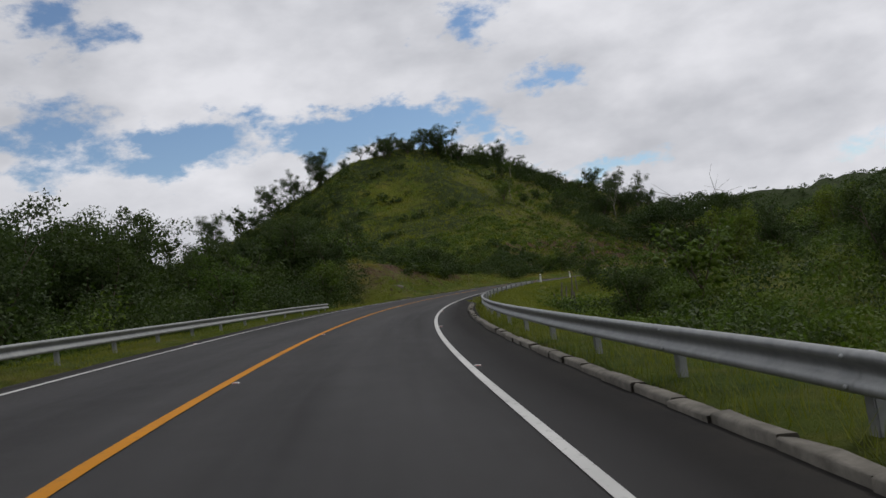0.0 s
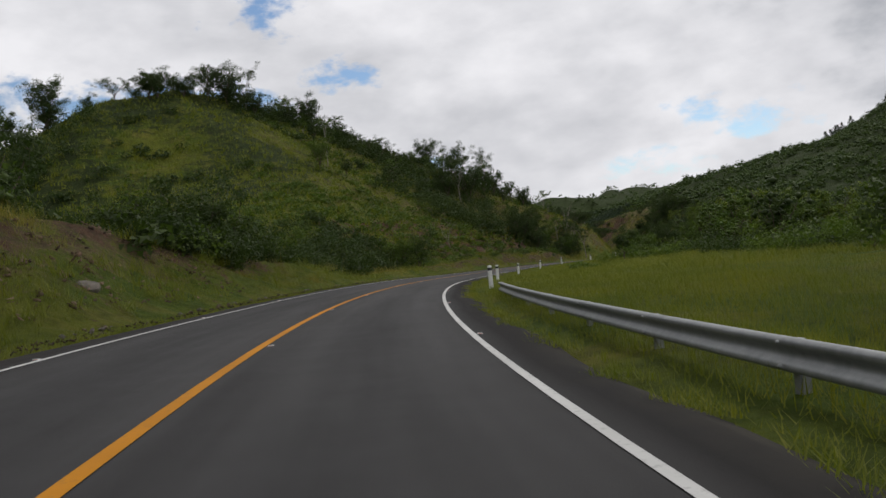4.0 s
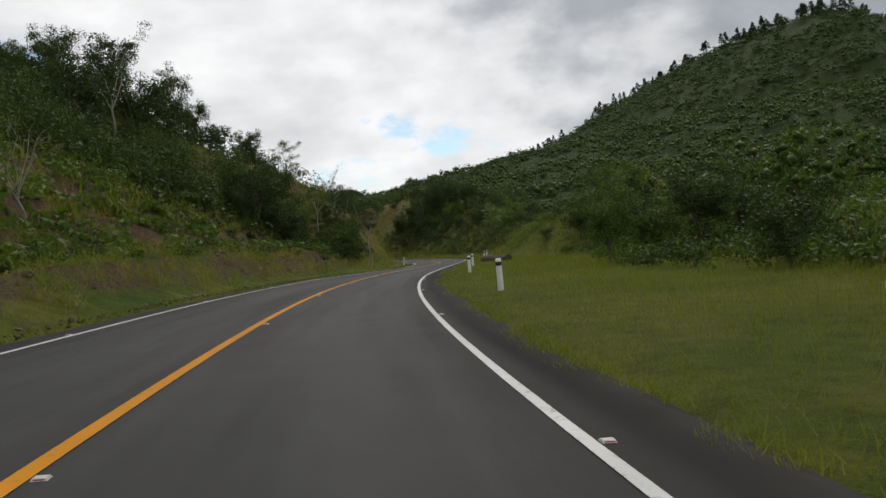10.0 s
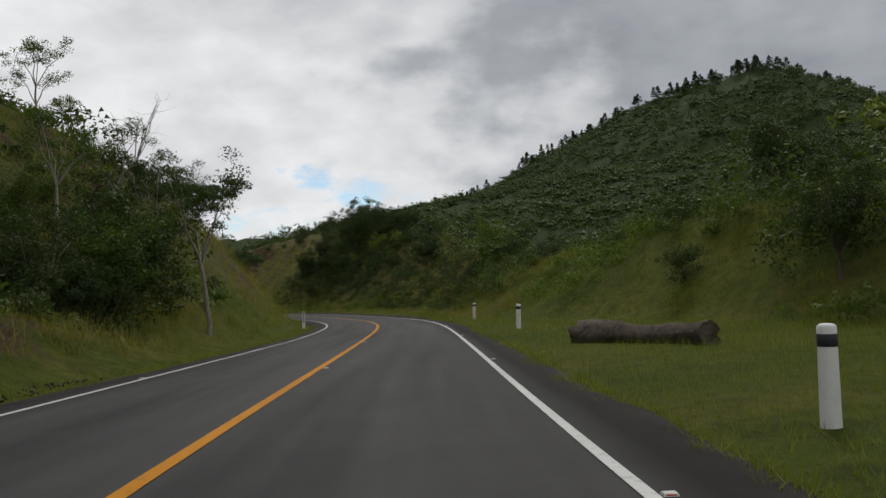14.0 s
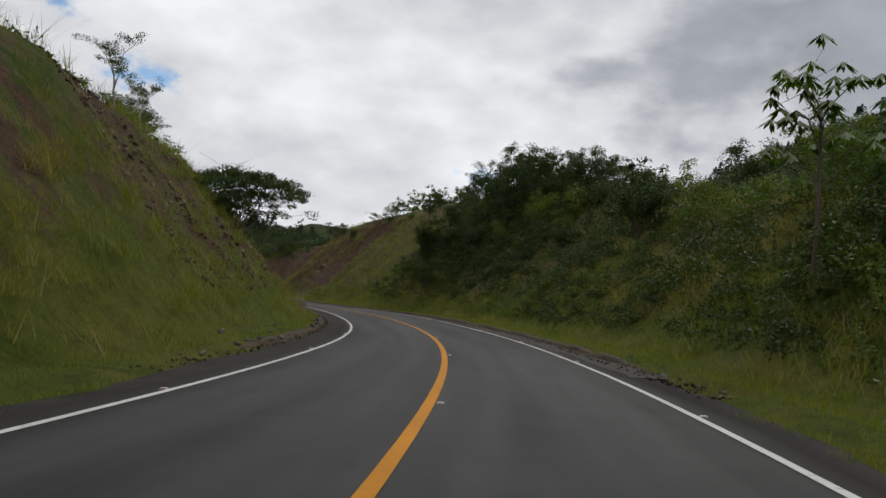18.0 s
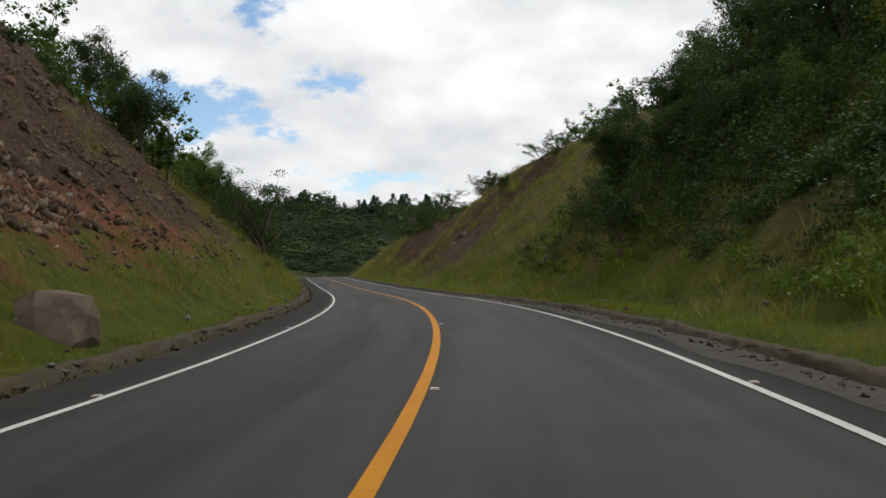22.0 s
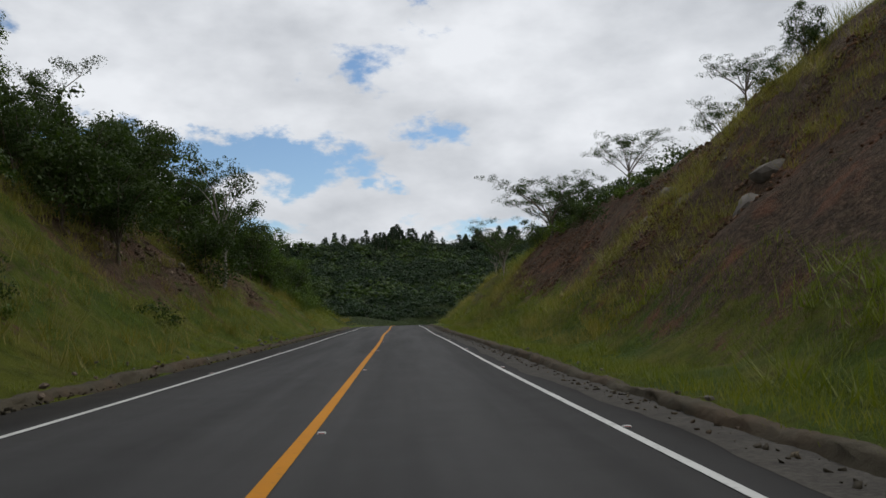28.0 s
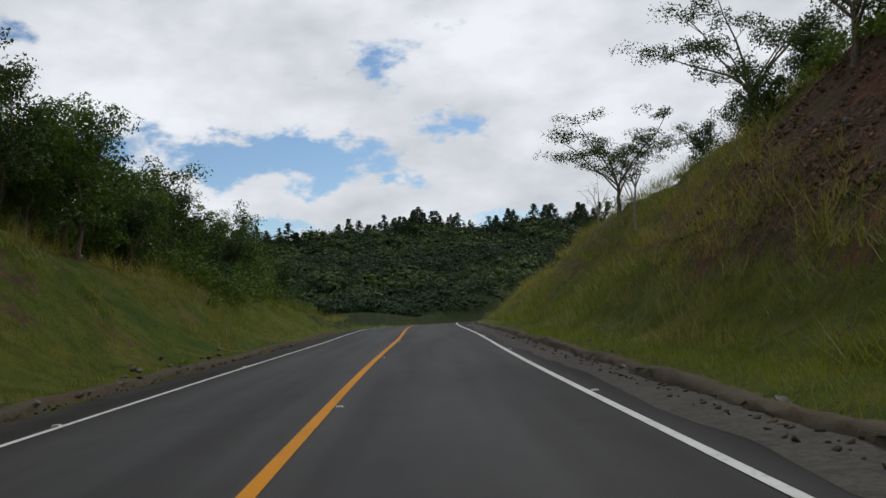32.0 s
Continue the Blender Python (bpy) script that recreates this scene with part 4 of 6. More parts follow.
def lumps(rng, x, y, z, per, radius, height, length, width, heart=0.0):
    """Leafy mounds, each of several rounded sprays: bushes and tree crowns that run into one another."""
    n, subs = len(x), 5 if per > 60 else 3
    k = np.repeat(np.arange(n), subs)
    size = np.repeat(rng.uniform(0.55, 1.35, n), subs)
    a, q = rng.uniform(0, 6.283, n * subs), np.sqrt(rng.uniform(0, 1, n * subs))
    r = radius * size * rng.uniform(0.42, 0.62, n * subs)
    tall = np.clip(height / (2 * radius), 0.5, 1.2 if heart == 0 else 0.62)
    c = np.c_[x[k] + np.cos(a) * q * 0.75 * radius * size, y[k] + np.sin(a) * q * 0.75 * radius * size, z[k] + np.clip(height * size * (0.3 + 0.5 * (1 - q) * rng.uniform(0.6, 1.2, n * subs)), 0.2 * radius, None)]
    return clumps(rng, c, r, max(5, int(per / subs)), length * 0.86, width * 0.86, tall, heart)


# ---- woods and scrub ----
def far_woods():
    rng = np.random.default_rng(5)
    chunks, pines = [], []
    # mountain side, valley floor and the hill at the end: crowns of whole trees
    for n, box, per, size in ((2100, (60, 330, 60, 330), 140, 0.62), (12500, (180, 880, 190, 950), 42, 1.0), (3600, (140, 330, 480, 640), 130, 0.62), (6000, (130, 370, 600, 790), 48, 0.85), (1300, (400, 1050, 900, 1300), 16, 1.3)):
        x, y = rng.uniform(box[0], box[1], n), rng.uniform(box[2], box[3], n)
        z, cut, s, u = lay(x, y, False)
        end = per in (130, 48)
        slope_side = end & (s > 478) | (not end) & (u > (34 if size < 0.7 else 60)) | (not end) & (y > 560) & (s > 505)
        clear = rough_field(x, y, 60, 51) < (9.0 if end else 0.5 if size < 0.7 else 0.33)
        slope_side = slope_side & ((per != 130) | (u < -8.6) | (u > np.where(s > 532, 9, 36)))
        ok = slope_side & clear & (abs(u) > (8.6 if end else 30)) & ((size > 0.7) | (u < 100))
        if per == 42:
            crest_y, crest_x = zip(*sorted((b, a) for a, b, _ in RIDGES[2][0][:7]))
            ok &= ((x - 60) * 0.35 + 150 < y + 160) & ((y < 460) | (x < np.interp(y, crest_y, crest_x) + 22))
        x, y, z = x[ok], y[ok], z[ok]
        (pines if end else chunks).append(lumps(rng, x, y, z - 0.5, per if per != 42 else 36, (4.8 if per == 42 else 3.5) * size, 6.0 * size, *({140: (0.5, 0.36), 42: (1.3, 0.9), 130: (0.42, 0.3), 48: (0.85, 0.6), 16: (2.0, 1.4)}[per]), 0.48))
    for chain in (RIDGES[2][0], RIDGES[6][0]):
        for (x0, y0, _), (x1, y1, _) in zip(chain[:-1], chain[1:]):
            n = int(math.hypot(x1 - x0, y1 - y0) * 0.7)
            t = rng.uniform(0, 1, n)
            x, y = x0 + (x1 - x0) * t + rng.normal(0, 6, n) - 3, y0 + (y1 - y0) * t + rng.normal(0, 6, n) - 3
            (pines if chain is RIDGES[6][0] else chunks).append(lumps(rng, x, y, lay(x, y, False)[0] - 0.6, 46, 3.0, 4.6, 0.9, 0.6, 0.55))
    stuff("pine_forest", pines, LEAF_PINE, "dark pine forest on the hill past the road's end", "forest")
    stuff("far_forest", chunks, LEAF_FAR_HAZED, "dense dark green forest covering the mountain slopes", "forest")


def ridge_pines():
    rng = np.random.default_rng(6)
    spots_ = []
    chain = RIDGES[2][0]
    for (x0, y0, _), (x1, y1, _) in zip(chain[1:-2], chain[2:-1]):
        for t in rng.uniform(0, 1, 11):
            for _ in range(int(rng.integers(1, 5))):
                spots_.append((x0 + (x1 - x0) * t + rng.normal(0, 6) - 5, y0 + (y1 - y0) * t + rng.normal(0, 6), rng.uniform(0.7, 1.7)))
    chain = RIDGES[6][0]
    for (x0, y0, _), (x1, y1, _) in zip(chain[:-1], chain[1:]):
        for t in rng.uniform(0, 1, 52):
            spots_.append((x0 + (x1 - x0) * t + rng.normal(0, 4), y0 + (y1 - y0) * t + rng.normal(0, 7) - 4, rng.uniform(0.55, 1.2)))
    for i, (x, y, k) in enumerate(spots_):
        kind = "far" if i % 3 == 2 else "pine"
        plant(kind, i % 4, x, y, k * (0.75 if kind == "far" else 1), rng.uniform(0, 6.28), LEAF_DARK if kind == "far" else None, group="trees on the ridges", wide=rng.uniform(0.95, 1.5) if kind == "pine" else rng.uniform(0.9, 1.4))


def hill_trees():
    rng = np.random.default_rng(7)
    # crest of the grassy hill, and the wooded tail of it
    for x, y, k, kind in ((31, 252, 0.85, "round"), (27, 251, 0.7, "round"), (23, 250, 0.6, "shrub"), (35, 253, 0.75, "thin"), (17, 249, 0.5, "broad"), (45, 259, 0.55, "shrub"), (55, 263, 0.5, "broad"), (64, 255, 0.6, "broad"), (-3, 241, 0.9, "round"), (-10, 240, 0.7, "round"), (-17, 238, 0.8, "round"), (-25, 236, 0.8, "far"), (-32, 233, 0.9, "round"), (-42, 228, 0.9, "far"), (9, 247, 0.5, "broad"), (4, 244, 0.6, "shrub"), (13, 248, 0.7, "shrub"), (20, 250, 0.8, "shrub"), (40, 256, 0.8, "shrub"), (50, 261, 0.7, "round"), (59, 259, 0.8, "shrub"), (-21, 237, 0.9, "shrub"), (-37, 231, 0.8, "shrub"), (-50, 224, 0.8, "round"), (77, 260, 0.7, "round"), (84, 263, 0.8, "round"), (94, 267, 0.85, "thin"), (71, 233, 0.85, "round"), (75, 236, 0.8, "thin"), (79, 241, 0.85, "round"), (86, 248, 0.7, "round"), (92, 256, 0.6, "round"), (84, 226, 0.7, "round"), (87, 228, 0.75, "round"), (82, 222, 0.6, "round"), (85.5, 222.5, 0.55, "shrub")):
        plant(kind, rng.integers(0, 4), x, y, k * (1.45 if x > 0 else 1.5), rng.uniform(0, 6.28), LEAF_DARK, 0.8, group="trees on the grassy hill")
    for i in range(26):
        x = rng.uniform(15, 66) if i < 18 else rng.uniform(-60, 0)
        y = float(np.interp(x, [-75, -30, -6, 10, 27, 50, 64], [210, 234, 242, 248, 252, 262, 256])) - rng.uniform(0, 7)
        plant(("round", "shrub", "round")[i % 3], i % 4, x, y, rng.uniform(0.4, 0.75), rng.uniform(0, 6.28), LEAF_DARK, 0.5, group="trees on the grassy hill", wide=1.25)
    made = 0
    while made < 34:
        x, y = rng.uniform(40, 112), rng.uniform(196, 262)
        z, cut, s, u = lay(np.array([x]), np.array([y]))
        if u[0] < -18 and not (185 < s[0] < 222 and u[0] > -34) and (x - 40) * 0.6 + 196 < y + 22 and rough_field(np.array([x]), np.array([y]), 30, 61)[0] > -0.25:
            plant(("round", "round", "far", "thin")[made % 4], made % 3, x, y, rng.uniform(0.38, 0.7), rng.uniform(0, 6.28), (LEAF_DARK, LEAF_MID)[made % 2], group="trees on the grassy hill")
            made += 1


def hill_scrub():
    rng = np.random.default_rng(8)
    n = 24000
    x, y = rng.uniform(-70, 115, n), rng.uniform(110, 275, n)
    z, cut, s, u = lay(x, y)
    thick = rough_field(x, y, 35, 71) + 0.006 * (x - 30) + 0.5 * rough_field(x, y, 6, 76) + np.where(u > -22, 0.2, 0)
    ok = (u < -9.5) & (thick > -0.12) & (s > 95) & ((s < 236) | (u < -40))
    m = ok & (rng.uniform(0, 1, n) < 0.85)
    big = (u < -17) & (s > 150) & (x + 0.55 * (y - 235) > 60) & (rng.uniform(0, 1, n) < 0.09)
    open_slope = (s > 176) & (s < 222) & (u > -46)
    big &= ~open_slope & ((s < 240) | (u < -30))
    stuff("hill_thicket", [lumps(rng, x[big], y[big], z[big] - 0.3, 110, 1.9, 2.2, 0.5, 0.32)], LEAF_DARK, "dark dense thicket on the shoulder of the hill", "thicket")
    d = m & (rough_field(x, y, 22, 73) + np.where(rough_field(x, y, 7, 74) > 0.1, 0.25, 0) > 0.05) & ~open_slope
    m &= ~d
    stuff("dark_scrub", [lumps(rng, x[d], y[d], z[d] - 0.2, 36, 1.25, 1.6, 0.5, 0.34)], LEAF_DARK, "dark shrubs scattered over the hillside", "scrub")
    stuff("hill_scrub", [lumps(rng, x[m], y[m], z[m] - 0.2, 26, 1.05, 0.95, 0.46, 0.32)], LEAF_MID, "low green scrub scattered over the grassy hill", "scrub")
    x = rng.uniform(-70, 6, 150)
    y = np.interp(x, [-75, -30, -6, 10], [210, 234, 242, 248]) - rng.uniform(-4, 26, 150)
    stuff("hill_wood", [lumps(rng, x, y, lay(x, y)[0] - 0.4, 150, 2.3, 4.4, 0.42, 0.28)], LEAF_DARK, "dark trees along the hill's shoulder", "wood")
    x = rng.uniform(30, 104, 170)
    y = np.interp(x, [27, 50, 64, 94, 106], [252, 262, 256, 266, 255]) - rng.uniform(-3, 20, 170) * np.clip((x - 24) / 40, 0.15, 1)
    stuff("crest_wood", [lumps(rng, x, y, lay(x, y)[0] - 0.3, 160, 2.0, 4.2, 0.36, 0.24)], LEAF_DARK, "dark trees along the wooded tail of the hill", "wood")
    n = 26000
    x, y = rng.uniform(-70, 115, n), rng.uniform(105, 275, n)
    z, cut, s, u = lay(x, y)
    m = (u < -14) & (s > 80)
    stuff("hill_grass", [tussocks(rng, x[m], y[m], z[m], 6, 0.6, 0.06, 0.4)], GRASS_LEAF, "tall green grass on the hill", "grass")


def road_woods():
    """Trees and shrubs that stand near the road, each a thing."""
    rng = np.random.default_rng(9)
    put = []
    # left of the start, below the road
    for i in range(70):
        s, u = rng.uniform(8, 112), -rng.uniform(9.5, 40)
        if s > 92 and u > -16:
            continue
        put.append((s, u, ("round", "shrub", "round", "far")[i % 4], rng.uniform(0.8, 1.15) * (1.25 if u < -14 else 0.9) * (0.88 if 32 < s < 74 else 0.72 if s >= 74 else 1), (LEAF_DARK, LEAF_MID, LEAF_DARK)[i % 3]))
    for i in range(22):
        put.append((rng.uniform(58, 118), -rng.uniform(20, 44), "round", rng.uniform(0.95, 1.3), LEAF_DARK))
    for s, u, k in ((50, -17, 1.0), (54, -20, 1.1), (47, -19.5, 1.1), (58, -22, 1.1), (64, -18, 0.85), (66, -19.5, 1.0), (70, -22, 1.05), (62, -17.5, 0.95), (75, -24, 1.05), (40, -18, 1.1), (36, -22, 1.15)):
        put.append((s, u, "round", k, LEAF_DARK))
    put += [(48.5, 11.8, "shrub", 0.75, LEAF_DARK), (52, 12.6, "shrub", 0.7, LEAF_MID)]
    # right of the start
    for i in range(44):
        s, u = rng.uniform(12, 130), rng.uniform(13, 48)
        if s > 78 and u < 22:
            continue
        put.append((s, u, ("shrub", "round", "shrub", "far")[i % 4], rng.uniform(0.38, 0.62), (LEAF_MID, LEAF_DARK, LEAF_LIGHT)[i % 3]))
    # edge of the meadow
    for i in range(60):
        s = rng.uniform(125, 275)
        u = rng.uniform(24, 62) if s < 235 else rng.uniform(17, 50)
        put.append((s, u, ("shrub", "round", "shrub", "round", "far")[i % 5], rng.uniform(0.5, 0.95), (LEAF_MID, LEAF_DARK, LEAF_LIGHT, LEAF_MID)[i % 4]))
    # foot of the hill, left of the road
    for s, u, kind, k, leaf in ((173, 15, "round", 0.55, LEAF_DARK), (178, 17, "shrub", 0.9, LEAF_MID), (188, 15, "shrub", 0.7, LEAF_DARK), (205.5, 13, "round", 0.52, LEAF_MID), (208, 15.5, "round", 0.5, LEAF_DARK), (216, 17, "shrub", 0.9, LEAF_DARK), (228, 17, "round", 0.5, LEAF_DARK), (249, 16, "round", 0.52, LEAF_DARK), (246, 18, "round", 0.5, LEAF_DARK), (255.5, 13, "shrub", 0.42, LEAF_DARK), (236, -14, "round", 0.46, LEAF_DARK), (240, -13, "round", 0.44, LEAF_DARK), (250, -12.5, "thin", 0.48, LEAF_DARK), (250, -10, "round", 0.48, LEAF_DARK), (255.5, -12, "thin", 0.6, LEAF_MID), (255, -9.3, "shrub", 0.95, LEAF_DARK), (260, -11, "thin", 0.66, LEAF_DARK), (259, -9.5, "round", 0.5, LEAF_MID), (253, -9, "shrub", 0.85, LEAF_MID), (262, -10, "thin", 0.6, LEAF_DARK), (172, -9.3, "shrub", 1.15, LEAF_DARK), (169, -10.5, "shrub", 1.1, LEAF_MID)):
        put.append((s, u, kind, k, leaf))
    for s, u, k in ((118, -10.5, 1.15), (121, -13, 1.0), (124, -11, 1.1), (128, -12, 0.9), (114, -13, 0.8)):
        put.append((s, u, "shrub", k, LEAF_DARK))
    put += [(431, -10.5, "round", 0.55, LEAF_DARK), (434, -11.8, "round", 0.75, LEAF_DARK), (437.5, -12, "round", 0.7, LEAF_DARK), (428.5, -11.8, "shrub", 1.1, LEAF_DARK)]
    for i in range(16):
        put.append((465 + 3.2 * i, -(10.9 + (1.7 * i) % 3), "round", 0.62 + 0.07 * (i % 4), (LEAF_DARK, LEAF_MID, LEAF_MID)[i % 3]))
    for i in range(9):
        put.append((456 + 3 * i, 14.5 + (1.3 * i) % 2.5, "shrub", 0.5 + 0.05 * (i % 3), LEAF_DARK))
    put += [(455, -14, "round", 0.8, LEAF_DARK), (459, -13.5, "round", 0.75, LEAF_MID), (464, -13, "round", 0.75, LEAF_DARK), (451, -15.5, "round", 0.85, LEAF_DARK), (470, -12.5, "round", 0.6, LEAF_MID)]
    put += [(445, -9.6, "shrub", 1.2, LEAF_DARK), (447.5, -10.8, "round", 0.5, LEAF_DARK)]
    for i in range(20):
        put.append((rng.uniform(238, 268), -rng.uniform(9, 20), ("round", "shrub", "thin", "round")[i % 4], rng.uniform(0.32, 0.58), (LEAF_DARK, LEAF_MID)[i % 2]))
    put += [(247, -9.6, "round", 0.5, LEAF_DARK), (251.5, -9, "round", 0.5, LEAF_DARK), (256, -8.8, "shrub", 0.9, LEAF_DARK)]
    put += [(205, 17.5, "round", 0.62, LEAF_DARK), (206.5, 16, "shrub", 0.8, LEAF_MID), (203.5, 19.5, "round", 0.6, LEAF_DARK)]
    # slope behind the meadow
    for i in range(46):
        put.append((rng.uniform(140, 285), rng.uniform(50, 110), "far", rng.uniform(0.5, 1.0), (LEAF_DARK, LEAF_MID, LEAF_DARK)[i % 3]))
    # dark wood on the crest past the second bend
    for i in range(46):
        put.append((rng.uniform(345, 376), rng.uniform(13, 26), ("round", "shrub", "shrub", "round")[i % 4], rng.uniform(0.38, 0.62), LEAF_DARK))
    # bank on the outer side of the second bend
    for i in range(70):
        s = rng.uniform(276, 372)
        u = rng.uniform(11.5, 32)
        put.append((s, u, ("shrub", "shrub", "round", "far", "shrub")[i % 5], rng.uniform(0.35, 0.7), (LEAF_DARK, LEAF_MID, LEAF_DARK, LEAF_LIGHT)[i % 4]))
    # tops of the cutting further on
    for i in range(26):
        put.append((rng.uniform(375, 418), rng.uniform(19, 34), ("shrub", "round", "broad")[i % 3], rng.uniform(0.28, 0.5), (LEAF_DARK, LEAF_MID)[i % 2]))
    for i in range(60):
        put.append((rng.uniform(372, 515), -rng.uniform(13.5, 32), ("round", "far", "shrub", "round")[i % 4], rng.uniform(0.5, 0.85), (LEAF_DARK, LEAF_DARK, LEAF_MID)[i % 3]))
    for i in range(44):
        s = rng.uniform(402, 500)
        put.append((s, -(rng.uniform(11, 18) if s > 474 else rng.uniform(12.5, 20)), ("round", "shrub")[i % 2], rng.uniform(0.4, 0.68), (LEAF_DARK, LEAF_MID)[i % 2]))
    for i in range(22):
        put.append((rng.uniform(300, 372), -rng.uniform(17, 30), ("round", "shrub", "broad")[i % 3], rng.uniform(0.4, 0.7), LEAF_DARK))
    for i, (s, u, kind, k, leaf) in enumerate(put):
        if abs(u) > (22 if s > 130 else 46) or s > 525:
            kind = "far"
        p = at_road(np.array([s]), np.array([u]))[0]
        s2, u2 = by_road(p[:1], p[1:2])
        if abs(u2[0]) < 8.2:
            continue
        plant(kind, i % 4, p[0], p[1], k, rng.uniform(0, 6.28), leaf, group="trees and shrubs beside the road")
    # single trees that stand out
    for x, y, kind, k, leaf, label in (
            (29, 75.5, "umbrella", 0.9, LEAF_DARK, "wide dark tree with feathery flat crown"), (33, 70, "round", 0.5, LEAF_DARK, ""), (28, 65, "round", 0.36, LEAF_DARK, ""), (35, 76, "round", 0.62, LEAF_DARK, ""), (26.5, 70, "shrub", 1.0, LEAF_DARK, ""), (21.6, 79.8, "shrub", 0.78, LEAF_DARK, "small dense dark round tree in the meadow"),
            (123.3, 214.6, "round", 0.85, LEAF_DARK, "dense dark tree behind the meadow"), (126.5, 213, "round", 0.75, LEAF_DARK, ""),
            (100.6, 230.6, "thin", 0.8, LEAF_DARK, "open-crowned tree above the low bank"), (171.5, 308, "round", 0.6, LEAF_DARK, ""), (174, 311, "round", 0.7, LEAF_DARK, ""), (168.5, 311.5, "round", 0.5, LEAF_DARK, ""),
            (139.4, 289.6, "umbrella", 0.74, LEAF_DARK, "spreading dark umbrella-shaped tree on the cutting"), (132, 285.5, "thin", 0.35, LEAF_DARK, ""), (119.3, 264, "umbrella", 0.68, LEAF_DARK, "flat-topped feathery tree above the grassy cutting"), (115, 261, "broad", 0.7, LEAF_DARK, "flat-topped tree above the grassy cutting"), (129, 279, "thin", 0.4, LEAF_DARK, ""),
            (140.2, 252.2, "sapling", 1.08, LEAF_MID, "young tree with large drooping leaves"), (161.3, 355.5, "broad", 1.2, LEAF_DARK, "tree leaning over the road with sparse leaves"),
            (158, 364, "round", 0.7, LEAF_DARK, ""), (150.5, 365, "round", 0.75, LEAF_DARK, ""), (170.0, 402.5, "thin", 1.02, LEAF_DARK, "tall thin tree with open crown on the bank"), (164, 399, "round", 0.7, LEAF_DARK, ""), (161, 394, "thin", 0.76, LEAF_DARK, ""),
            (200.5, 369.5, "round", 0.36, LEAF_DARK, ""), (195.6, 408.6, "broad", 0.78, LEAF_DARK, "small flat-topped tree on the crest"), (196, 396, "broad", 0.55, LEAF_DARK, "small flat-topped tree on the crest"), (199, 389.5, "broad", 0.5, LEAF_DARK, ""),
            (196.6, 414, "shrub", 0.6, LEAF_DARK, ""), (200.3, 420.3, "broad", 0.85, LEAF_DARK, ""), (198, 427, "thin", 0.55, LEAF_DARK, ""), (200, 433, "broad", 0.8, LEAF_DARK, ""), (190.6, 366.7, "round", 0.3, LEAF_DARK, ""), (192.5, 374, "round", 0.34, LEAF_DARK, ""), (194.5, 381, "broad", 0.42, LEAF_DARK, ""), (193.5, 378, "shrub", 0.4, LEAF_DARK, ""), (178, 306, "round", 0.83, LEAF_DARK, ""), (181, 311, "round", 0.88, LEAF_DARK, ""), (184, 316, "round", 0.83, LEAF_DARK, ""), (186, 322, "thin", 0.62, LEAF_DARK, ""), (183, 319, "round", 0.75, LEAF_DARK, ""), (179, 314, "round", 0.78, LEAF_DARK, ""), (187, 328, "round", 0.5, LEAF_DARK, ""), (157.4, 273.6, "round", 0.7, LEAF_DARK, "")):
        plant(kind, int(x) % 4, x, y, k, x, leaf, 0.15, label, group="single trees above the road")


